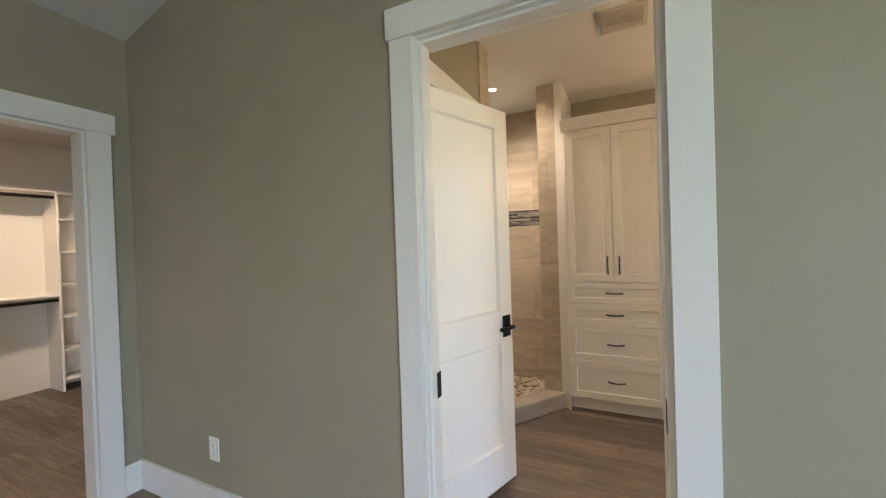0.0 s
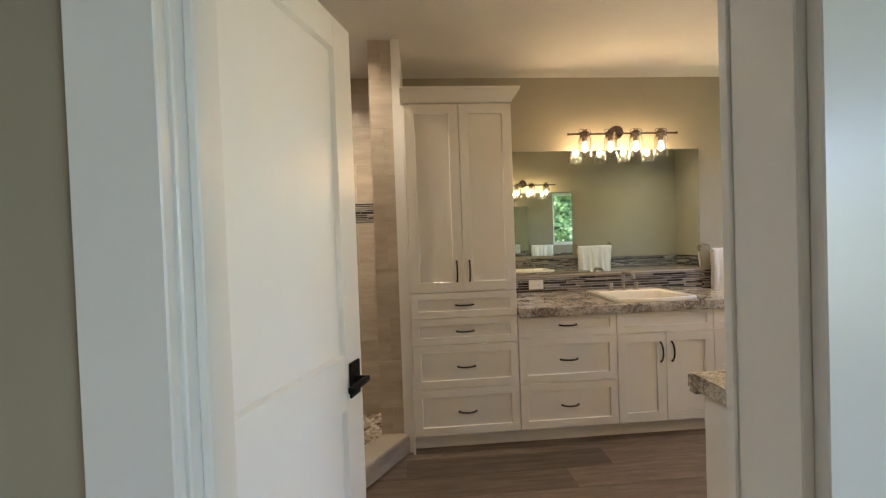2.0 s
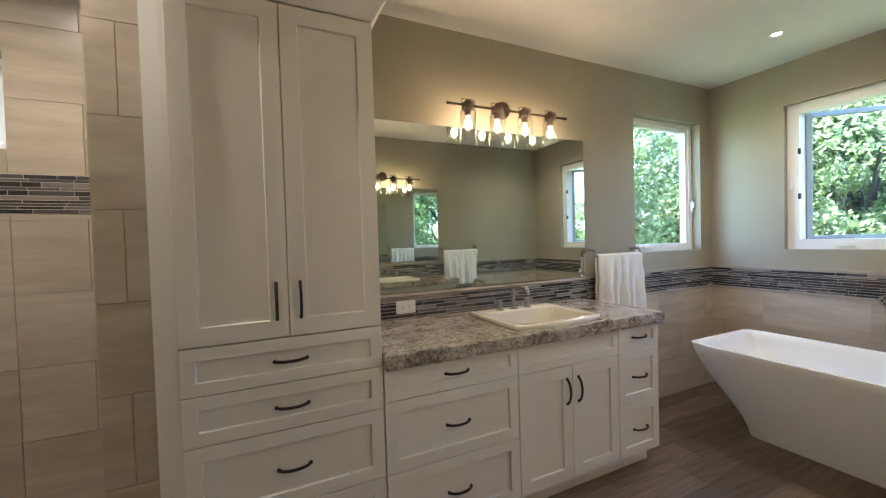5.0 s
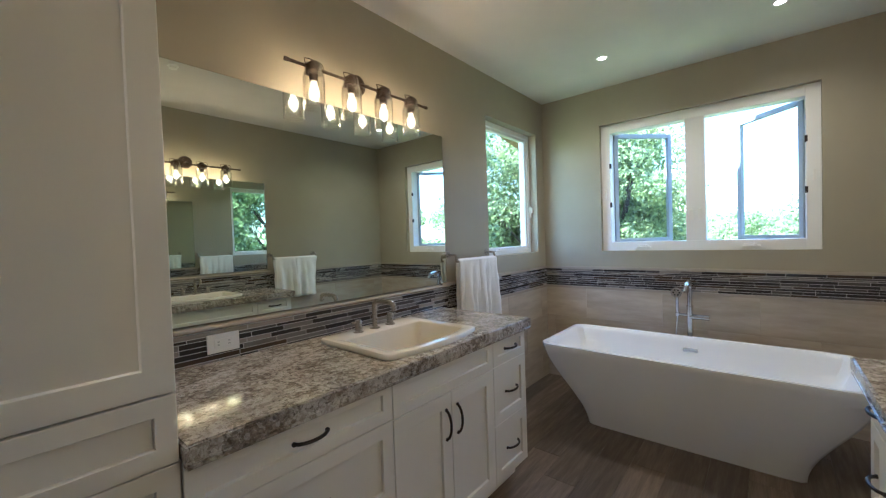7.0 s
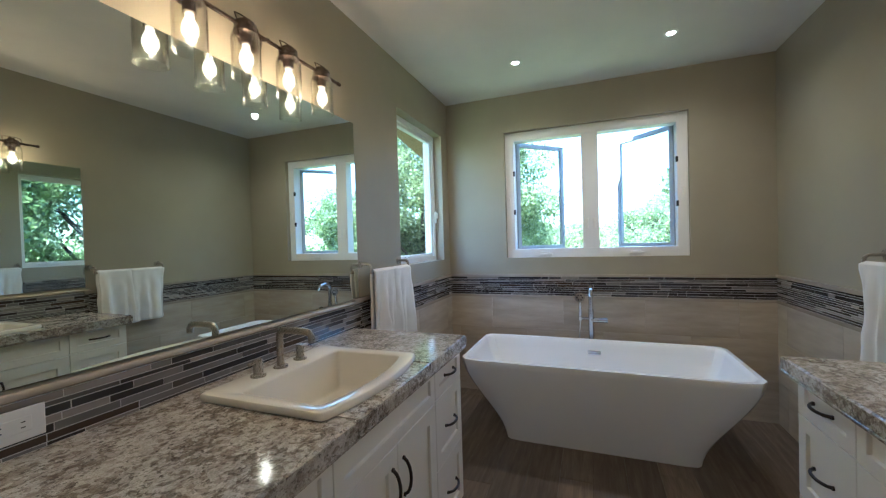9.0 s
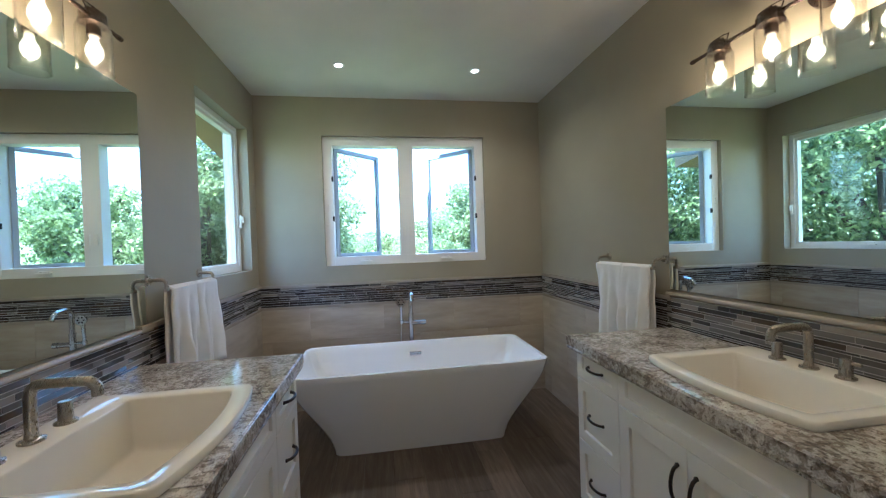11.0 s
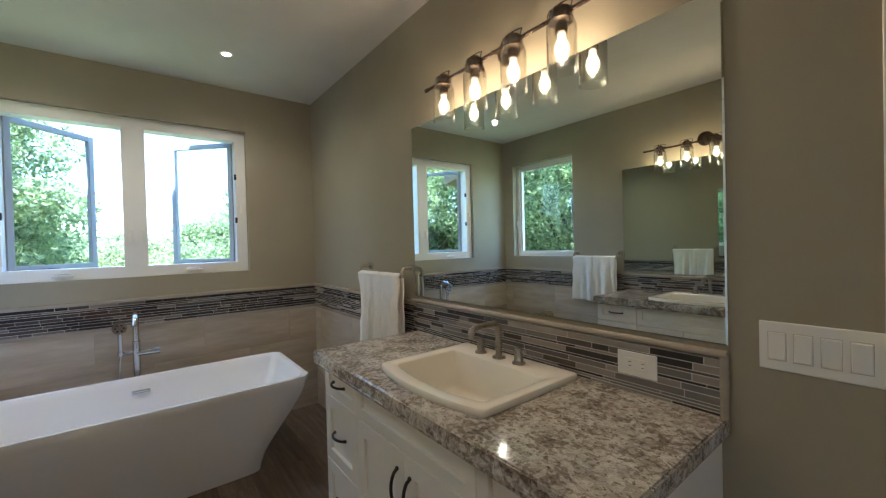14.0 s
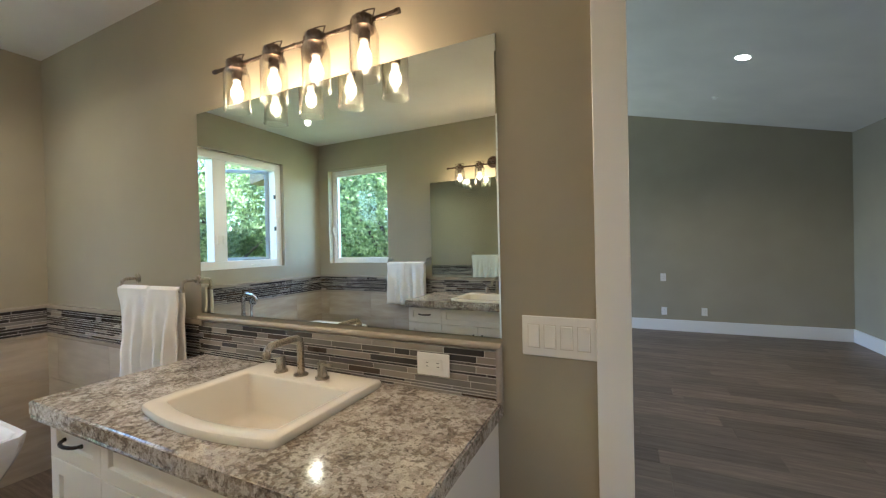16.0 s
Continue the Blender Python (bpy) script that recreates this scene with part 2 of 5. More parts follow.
def leaf(name, lo, mid, hi):
    m, n, l, b = material(name, mid, 0.5)
    geo = n.new("ShaderNodeNewGeometry")
    col = ramp(n, l, geo.outputs["Random Per Island"], [(0.0, lo), (0.5, mid), (1.0, hi)])
    l.new(col, b.inputs["Base Color"])
    tr = n.new("ShaderNodeBsdfTranslucent")
    l.new(mixed(n, l, 1.0, col, (1.15, 1.22, 0.95), "MULTIPLY"), tr.inputs[0])
    mx = n.new("ShaderNodeMixShader")
    mx.inputs[0].default_value = 0.58
    l.new(b.outputs[0], mx.inputs[1])
    l.new(tr.outputs[0], mx.inputs[2])
    l.new(mx.outputs[0], n["Material Output"].inputs[0])
    return m


LEAF = leaf("oak_leaves", (0.13, 0.17, 0.09), (0.235, 0.28, 0.145), (0.375, 0.415, 0.235))
BARK = paint("bark", (0.09, 0.07, 0.055), 0.9, 30, 0.8, 0.4)
GRASS = paint("dry_meadow", (0.13, 0.15, 0.05), 0.9, 20, 0.6, 0.4)
STUCCO = paint("stucco", (0.4, 0.35, 0.27), 0.9, 120, 0.5)
SOFFIT = paint("soffit_wood", (0.22, 0.15, 0.09), 0.6, 60, 0.2, 0.15)


# ---- building helpers ----
def box(bm, x0, x1, y0, y1, z0, z1):
    m = Matrix.Translation(((x0 + x1) / 2, (y0 + y1) / 2, (z0 + z1) / 2)) @ Matrix.Diagonal((abs(x1 - x0), abs(y1 - y0), abs(z1 - z0), 1))
    return bmesh.ops.create_cube(bm, size=1, matrix=m)["verts"]


def softbox(bm, x0, x1, y0, y1, z0, z1, r=0.003, seg=2):
    """A box with rounded edges."""
    b2 = bmesh.new()
    box(b2, x0, x1, y0, y1, z0, z1)
    bmesh.ops.bevel(b2, geom=b2.edges[:], offset=r, segments=seg, affect="EDGES", profile=0.5)
    me = bpy.data.meshes.new("tmp")
    b2.to_mesh(me)
    b2.free()
    bm.from_mesh(me)
    bpy.data.meshes.remove(me)


def rod(bm, a, b, r, seg=16, r2=None):
    a, b = Vector(a), Vector(b)
    d = b - a
    m = Matrix.Translation((a + b) / 2) @ d.to_track_quat("Z", "Y").to_matrix().to_4x4()
    bmesh.ops.create_cone(bm, cap_ends=True, segments=seg, radius1=r, radius2=r if r2 is None else r2, depth=d.length, matrix=m)


def lathe(bm, prof, centre=(0, 0, 0), seg=24):
    """Turns (radius, height) pairs round a vertical axis."""
    rings = []
    for r, z in prof:
        rings.append([bm.verts.new((centre[0] + r * math.cos(2 * math.pi * i / seg), centre[1] + r * math.sin(2 * math.pi * i / seg), centre[2] + z)) for i in range(seg)])
    for p, q in zip(rings, rings[1:]):
        for i in range(seg):
            bm.faces.new((p[i], p[(i + 1) % seg], q[(i + 1) % seg], q[i]))
    return rings


def tube(bm, pts, r, seg=12):
    """A round pipe along a line of points, with closed ends."""
    pts = [Vector(p) for p in pts]
    rings, up = [], None
    for i, p in enumerate(pts):
        d = (pts[min(i + 1, len(pts) - 1)] - pts[max(i - 1, 0)]).normalized()
        if up is None:
            up = d.orthogonal().normalized()
        up = (up - d * up.dot(d)).normalized()
        s = d.cross(up)
        rings.append([bm.verts.new(p + r * (math.cos(a) * up + math.sin(a) * s)) for a in (2 * math.pi * k / seg for k in range(seg))])
    for p, q in zip(rings, rings[1:]):
        for k in range(seg):
            bm.faces.new((p[k], p[(k + 1) % seg], q[(k + 1) % seg], q[k]))
    bm.faces.new(rings[0][::-1])
    bm.faces.new(rings[-1])


def part(name, bm, mat, parent=None, label="", smooth=False, shadow=True):
    bmesh.ops.recalc_face_normals(bm, faces=bm.faces[:])
    me = bpy.data.meshes.new(name)
    bm.to_mesh(me)
    bm.free()
    if smooth:
        for p in me.polygons:
            p.use_smooth = True
        me.set_sharp_from_angle(angle=radians(40))
    me.materials.append(mat)
    ob = new(name, me)
    ob.visible_shadow = shadow
    if parent:
        ob.parent = parent
    if label:
        tagged(ob, label)
    return ob


def thing(name, m, label, category, group="", kind=""):
    e = new(name)
    e.matrix_basis = m
    return tagged(e, label, category, group, kind)


UNIT = {}


def piece(name, mat, parent, x0, x1, y0, y1, z0, z1):
    """One tile, plank or strip: a box that shares its mesh with the others of its material."""
    if mat.name not in UNIT:
        bm = bmesh.new()
        box(bm, -0.5, 0.5, -0.5, 0.5, -0.5, 0.5)
        me = bpy.data.meshes.new(name)
        bm.to_mesh(me)
        bm.free()
        me.materials.append(mat)
        UNIT[mat.name] = me
    ob = new(name, UNIT[mat.name])
    ob.parent = parent
    ob.location = ((x0 + x1) / 2, (y0 + y1) / 2, (z0 + z1) / 2)
    ob.scale = (x1 - x0, y1 - y0, z1 - z0)
    return ob


def solid(name, mat, label, category, *boxes):
    bm = bmesh.new()
    for b in boxes:
        box(bm, *b)
    return tagged(part(name, bm, mat), label, category, "", "structure")


# ---- large structure ----
# window openings: north x 2.25..3.09 z 1.19..2.29; east y 1.58..2.98; shower window x -1.62..-1.27
NX0, NX1, EY0, EY1, WZ0, WZ1 = 2.26, 3.10, 1.575, 2.975, 1.2, 2.30
SHX0, SHX1, SHZ0, SHZ1 = -1.68, -1.295, 1.755, 2.135
T = 0.18
wall_north = solid("wall_north", WALL, "olive taupe painted wall with a window opening", "wall",
                   (-2.4, SHX0, YN, YN + T, -0.1, 2.9), (SHX0, SHX1, YN, YN + T, -0.1, SHZ0), (SHX0, SHX1, YN, YN + T, SHZ1, 2.9),
                   (SHX1, NX0, YN, YN + T, -0.1, 2.9), (NX0, NX1, YN, YN + T, -0.1, WZ0), (NX0, NX1, YN, YN + T, WZ1, 2.9), (NX1, XE + T, YN, YN + T, -0.1, 2.9))
wall_east = solid("wall_east", WALL, "olive taupe painted wall over beige tile wainscot", "wall",
                  (XE, XE + T, YB, EY0, -0.1, 2.9), (XE, XE + T, EY0, EY1, -0.1, WZ0), (XE, XE + T, EY0, EY1, WZ1, 2.9), (XE, XE + T, EY1, YN, -0.1, 2.9))
wall_south = solid("wall_south", WALL, "olive taupe painted wall with the door opening", "wall",
                   (XW - 0.12, DL - 0.02, YB, YS, -0.1, 4.6), (DL - 0.02, DR + 0.02, YB, YS, DH + 0.02, 4.6), (DR + 0.02, XE, YB, YS, -0.1, 4.6),
                   (XE, 3.6, YB, YS, -0.1, 4.6))
WY0, WY1 = 1.2, 1.905                                   # doorway in the entry wall
wall_entry = solid("wall_entry", WALL, "olive taupe painted wall beside the open door", "wall", (-1.17, -1.05, YS, WY0, -0.1, ZC), (-1.17, -1.05, WY0, WY1, 2.1, ZC), (-1.17, -1.05, WY1, 2.21, -0.1, ZC))
shower_south = solid("wall_shower_south", TILE, "beige tiled shower wall", "wall", (-2.4, -1.17, 1.91, 2.03, -0.1, ZC))
shower_west = solid("wall_shower_west", GROUT, "beige tiled shower wall", "wall", (-2.52, -2.4, YS, YN + T, -0.1, ZC))
ceiling = solid("ceiling", CEIL, "smooth off-white painted bathroom ceiling", "ceiling", (-2.52, XE, YS, YN, ZC, ZC + 0.12))
# shower partition beside the tall cabinet, tiled on the shower side
partition = solid("partition", TRIM, "white painted edge of the shower partition", "wall", (-0.735, -0.68, 2.93, YN, 0.0, ZC))
partition_core = solid("partition_core", GROUT, "tiled shower partition", "wall", (-0.868, -0.735, 2.96, YN, 0.0, ZC))

# floors
floor = solid("floor", DARKGAP, "dark floor bed under the wood-look planks", "floor", (-6.0, 3.6, YF - 0.1, YN, -0.12, -0.012))
# bedroom and closet shell
bm = bmesh.new()
box(bm, XW - 0.12, 3.6, YF, YB, 0, 0.12)
for v in bm.verts:
    v.co.z += ZLOW + SLOPE * (v.co.x - XW) + RISE * (YB - v.co.y)
tagged(part("ceiling_bedroom", bm, CEIL), "sloping off-white painted bedroom ceiling", "ceiling", "", "structure")
CY0, CY1, CDH = -0.25, 0.75, 2.01                       # closet opening
wall_west = solid("wall_west", WALL, "olive taupe painted bedroom wall with the closet opening", "wall",
                  (XW - 0.12, XW, YF - 0.12, CY0, -0.1, 2.85), (XW - 0.12, XW, CY0, CY1, CDH, 2.85), (XW - 0.12, XW, CY1, YB, -0.1, 2.85))
wall_far = solid("wall_far", WALL, "olive taupe painted bedroom wall", "wall", (XW, 3.6, YF - 0.12, YF, -0.1, 4.6))
# the bedroom's tall glazed opening, out of view, on the east side
wall_bed_east = solid("wall_bedroom_east", WALL, "olive taupe painted bedroom wall with a wide window", "wall",
                      (3.6, 3.72, YF - 0.12, -4.6, -0.1, 4.6), (3.6, 3.72, -4.6, -2.0, 2.4, 4.6), (3.6, 3.72, -4.6, -2.0, -0.1, 0.3), (3.6, 3.72, -2.0, YS, -0.1, 4.6))
for q in ((-5.75, -5.63, -1.6, 2.6, -0.1, 2.5), (-5.63, XW - 0.12, 2.48, 2.6, -0.1, 2.5), (-5.63, XW - 0.12, -1.6, -1.48, -0.1, 2.5), (XW - 0.12, XW - 0.02, YS, 2.48, -0.1, 2.5)):
    solid("wall_closet", SHELF, "off-white painted closet wall", "wall", q)
solid("ceiling_closet", CEIL, "off-white painted closet ceiling", "ceiling", (-5.75, XW - 0.12, -1.6, 2.6, 2.5, 2.6))


def planks(x0, x1, y0, y1, parent, seed, width=0.178, length=1.22):
    rng = random.Random(seed)
    y = y0
    while y < y1 - 0.005:
        w = min(width, y1 - y)
        x = x0 - rng.uniform(0, length)
        while x < x1 - 0.005:
            a, b = max(x, x0), min(x + length, x1)
            if b - a > 0.02:
                piece("plank", PLANK, parent, a + 0.0008, b - 0.0008, y + 0.0008, y + w - 0.0008, -0.012, 0.0)
            x += length
        y += width


# daylight that the bedroom's wide window lets in
bw = new("window_daylight", bpy.data.lights.new("window_daylight", "AREA"))
bw.data.shape, bw.data.size, bw.data.size_y = "RECTANGLE", 2.5, 2.0
bw.data.energy, bw.data.color = BED_W, (0.84, 0.91, 1.0)
bw.matrix_world = look((3.58, -3.3, 1.35), (0, -3.3, 1.3))

# baseboards and casings
def trim(name, label, *boxes):
    bm = bmesh.new()
    for b in boxes:
        softbox(bm, *b, r=0.002, seg=1)
    return tagged(part(name, bm, TRIM), label, "trim", "", "structure")


trim("baseboard", "white painted tall baseboard along the bedroom walls",
     (XW + 0.016, DL - 0.1, YB - 0.016, YB, 0, 0.168), (DR + 0.119, 3.6, YB - 0.016, YB, 0, 0.168), (XW, XW + 0.016, CY1 + 0.105, YB, 0, 0.168),
     (XW, XW + 0.016, YF, CY0 - 0.105, 0, 0.168), (XW + 0.016, 3.6, YF, YF + 0.016, 0, 0.168))
trim("trim", "white painted casing with an eared head round the bath door",
     (DL - 0.1, DL - 0.005, YB - 0.02, YB, 0, DH + 0.006), (DR + 0.014, DR + 0.117, YB - 0.02, YB, 0, DH + 0.006), (DL - 0.112, DR + 0.131, YB - 0.026, YB, DH + 0.006, DH + 0.118))
trim("trim", "white painted jamb of the bath doorway",
     (DL - 0.02, DL, YB, YS, 0, DH + 0.02), (DR, DR + 0.0195, YB, YS, 0, DH + 0.02), (DL, DR, YB, YS, DH, DH + 0.02),
     (DL, DL + 0.012, YB + 0.022, YB + 0.058, 0, DH), (DL + 0.012, DR, YB + 0.022, YB + 0.058, DH - 0.012, DH))
trim("trim", "white painted casing on the bath side of the doorway",
     (DL - 0.085, DL - 0.005, YS, YS + 0.018, 0, DH), (DR - 0.004, DR + 0.082, YS, YS + 0.018, 0, DH), (DL - 0.112, DR + 0.112, YS, YS + 0.024, DH, DH + 0.12))
trim("trim", "white painted casing with an eared head on the entry wall",
     (-1.05, -1.03, WY0 - 0.09, WY0 - 0.004, 0, 2.1), (-1.05, -1.03, WY1 + 0.004, WY1 + 0.09, 0, 2.1), (-1.05, -1.026, WY0 - 0.1, WY1 + 0.1, 2.1, 2.212))
trim("trim", "white painted jamb of the doorway beside the shower",
     (-1.17, -1.05, WY0 - 0.0, WY0 + 0.012, 0, 2.1), (-1.17, -1.05, WY1 - 0.012, WY1, 0, 2.1), (-1.17, -1.05, WY0 + 0.012, WY1 - 0.012, 2.088, 2.1))
trim("trim", "white painted casing with an eared head round the closet opening",
     (XW, XW + 0.02, CY1, CY1 + 0.105, 0, CDH), (XW, XW + 0.02, CY0 - 0.105, CY0, 0, CDH), (XW, XW + 0.026, CY0 - 0.12, CY1 + 0.125, CDH, CDH + 0.11))
trim("trim", "white painted jamb of the closet opening",
     (XW - 0.12, XW, CY1 - 0.016, CY1, 0, CDH), (XW - 0.12, XW, CY0, CY0 + 0.016, 0, CDH), (XW - 0.12, XW, CY0 + 0.016, CY1 - 0.016, CDH - 0.016, CDH))

# ---- cabinets ----
def shaker(bm, x0, x1, z0, z1, y, rail=0.055, depth=0.011, thick=0.02):
    """A framed front with a recessed flat panel, in one piece; y is its face, which looks to -y."""
    g, c = 0.0016, 0.0015
    x0, x1, z0, z1 = x0 + g, x1 - g, z0 + g, z1 - g
    def ring(i, yy):
        return [bm.verts.new(p) for p in ((x0 + i, yy, z0 + i), (x1 - i, yy, z0 + i), (x1 - i, yy, z1 - i), (x0 + i, yy, z1 - i))]
    rings = [ring(0, y + thick), ring(0, y + c), ring(c, y), ring(rail, y), ring(rail + 0.0012, y + 0.0012), ring(rail + 0.003, y + depth)]
    for p, q in zip(rings, rings[1:]):
        for i in range(4):
            bm.faces.new((p[i], p[(i + 1) % 4], q[(i + 1) % 4], q[i]))
    bm.faces.new(rings[0][::-1])
    bm.faces.new(rings[-1])


def pull(parent, x, z, y, vertical=False, size=0.108):
    """A slim bowed pull with flattened feet."""
    bm = bmesh.new()
    n = 12
    pts = []
    for i in range(n + 1):
        s = i / n * 2 - 1
        out = 0.026 * (1 - s * s) ** 0.6 if abs(s) < 1 else 0.0
        p = (x, y - 0.002 - out, z + s * size / 2) if vertical else (x + s * size / 2, y - 0.002 - out, z)
        pts.append(p)
    tube(bm, pts, 0.0056, 8)
    for s in (-1, 1):
        c = (x, y, z + s * size / 2) if vertical else (x + s * size / 2, y, z)
        rod(bm, c, (c[0], c[1] - 0.006, c[2]), 0.007, 10)
    part("handle", bm, BRONZE, parent, "dark bronze bowed pull", smooth=True)


def carcass(root, x0, x1, depth, z0, z1, toe=True):
    bm = bmesh.new()
    box(bm, x0, x1, -depth + 0.021, -0.001, z0, z1)
    part("body", bm, CAB, root)
    if toe:
        bm = bmesh.new()
        box(bm, x0, x1, -depth + 0.085, -0.01, 0.0, z0)
        part("toe_kick", bm, CAB, root)


def drawer(root, x0, x1, z0, z1, y, rail=0.055):
    bm = bmesh.new()
    shaker(bm, x0, x1, z0, z1, y, rail)
    d = part("drawer_front", bm, CAB, root)
    pull(d, (x0 + x1) / 2, (z0 + z1) / 2, y)
    return d


def cab_door(root, x0, x1, z0, z1, y, hx, hz):
    bm = bmesh.new()
    shaker(bm, x0, x1, z0, z1, y, 0.06)
    d = part("door", bm, CAB, root)
    pull(d, hx, hz, y, True, 0.125)


TOE = 0.115


def vanity(place, cols, depth, wood_top, flip=False):
    """Three units side by side under one worktop: drawers, sink doors, drawers."""
    s = -1 if flip else 1
    a, b, c, d = cols
    fy = -depth
    def unit(x0, x1, label):
        return thing("vanity_cabinet", place, label, "cabinet", "vanity units")
    def span(p, q):
        return (min(s * p, s * q), max(s * p, s * q))
    u = unit(a, b, "cream painted shaker vanity unit with three drawers")
    x0, x1 = span(a, b)
    carcass(u, x0, x1, depth, TOE, wood_top)
    for z0, z1 in ((0.705, wood_top), (0.41, 0.705), (TOE, 0.41)):
        drawer(u, x0, x1, z0, z1, fy, 0.05 if z1 - z0 > 0.2 else 0.042)
    u = unit(b, c, "cream painted shaker sink unit with two doors")
    x0, x1 = span(b, c)
    carcass(u, x0, x1, depth, TOE, 0.72)
    bm = bmesh.new()
    box(bm, x0, x1, fy + 0.021, fy + 0.04, 0.72, wood_top)
    part("front_rail", bm, CAB, u)
    bm = bmesh.new()
    shaker(bm, x0, x1, 0.70, wood_top, fy, 0.042)
    part("false_drawer", bm, CAB, u)
    mid = (x0 + x1) / 2
    cab_door(u, x0, mid, TOE, 0.70, fy, mid - 0.038, 0.57)
    cab_door(u, mid, x1, TOE, 0.70, fy, mid + 0.038, 0.57)
    u = unit(c, d, "narrow cream painted shaker vanity unit with three drawers")
    x0, x1 = span(c, d)
    carcass(u, x0, x1, depth, TOE, wood_top)
    for z0, z1 in ((0.705, wood_top), (0.41, 0.705), (TOE, 0.41)):
        drawer(u, x0, x1, z0, z1, fy, 0.05 if z1 - z0 > 0.2 else 0.042)


CT, SLAB = 0.90, 0.048
north = pose(0, YN, 0)
south = pose(0, YS, 0, 0, 0, 180)
vanity(north, (0.0125, 0.66, 1.322, 1.645), YN - 2.888, CT - SLAB)
vanity(south, (0.24, 0.608, 1.30, 1.625), 1.595 - YS, CT - SLAB, True)

# tall linen cabinet with a flared crown
TX0, TX1, TFY = -0.664, 0.010, 2.89
tall = thing("linen_cabinet", pose(0, YN, 0), "tall cream painted shaker linen cabinet with crown moulding", "cabinet")
td = YN - TFY
carcass(tall, TX0, TX1, td, TOE, 2.21)
for z0, z1, r in ((0.857, 1.018, 0.042), (0.688, 0.857, 0.045), (0.41, 0.688, 0.05), (TOE, 0.41, 0.05)):
    drawer(tall, TX0, TX1, z0, z1, -td, r)
tm = (TX0 + TX1) / 2
cab_door(tall, TX0, tm, 1.020, 2.20, -td, tm - 0.040, 1.15)
cab_door(tall, tm, TX1, 1.020, 2.20, -td, tm + 0.040, 1.15)
bm = bmesh.new()
prof = [(0.0, 2.205), (0.006, 2.212), (0.012, 2.222), (0.034, 2.258), (0.046, 2.272), (0.05, 2.275), (0.05, 2.288)]
ringc = [[bm.verts.new(p) for p in ((TX0 - 0.022, -td - o, z), (TX1 + o, -td - o, z), (TX1 + o, -0.002, z), (TX0 - 0.022, -0.002, z))] for o, z in prof]
for p, q in zip(ringc, ringc[1:]):
    for i in range(4):
        bm.faces.new((p[i], p[(i + 1) % 4], q[(i + 1) % 4], q[i]))
bm.faces.new(ringc[0][::-1])
bm.faces.new(ringc[-1])
part("crown", bm, CAB, tall)
bm = bmesh.new()
box(bm, -0.6795, TX0 - 0.001, -td + 0.012, -0.002, 0.0, 2.21)
part("filler_strip", bm, CAB, tall)


# worktops with a cut-out for the sink
def worktop(place, x0, x1, depth, hole, label):
    root = thing("worktop", place, label, "worktop")
    hx0, hx1, hy0, hy1 = hole
    bm = bmesh.new()
    for q in ((x0, hx0, -depth, -0.002), (hx1, x1, -depth, -0.002), (hx0, hx1, -depth, hy0), (hx0, hx1, hy1, -0.002)):
        box(bm, *q, CT - SLAB, CT)
    bmesh.ops.remove_doubles(bm, verts=bm.verts[:], dist=1e-5)
    edges = [e for e in bm.edges if all(abs(v.co.y + depth) < 1e-4 for v in e.verts) or all(abs(v.co.x - x0) < 1e-4 for v in e.verts) or all(abs(v.co.x - x1) < 1e-4 for v in e.verts)]
    bmesh.ops.bevel(bm, geom=[e for e in edges if len(e.link_faces) == 2 and abs(e.verts[0].co.z - e.verts[1].co.z) < 1e-5], offset=0.005, segments=2, affect="EDGES")
    part("slab", bm, GRANITE, root)
    bm = bmesh.new()
    softbox(bm, x0 + 0.002, x1 - 0.002, -depth + 0.0015, -depth + 0.03, CT - SLAB - 0.012, CT - SLAB - 0.0002, 0.002, 1)
    part("edge_strip", bm, GRANITE, root)
    return root


SNX, SSX = 0.97, 0.92                                   # sink centres
worktop(north, 0.0125, 1.664, YN - 2.858, (SNX - 0.24, SNX + 0.24, -0.575, -0.19), "polished grey and brown granite worktop")
worktop(south, -1.645, -0.222, 1.638 - YS, (-SSX - 0.24, -SSX + 0.24, -0.49, -0.13), "polished grey and brown granite worktop")


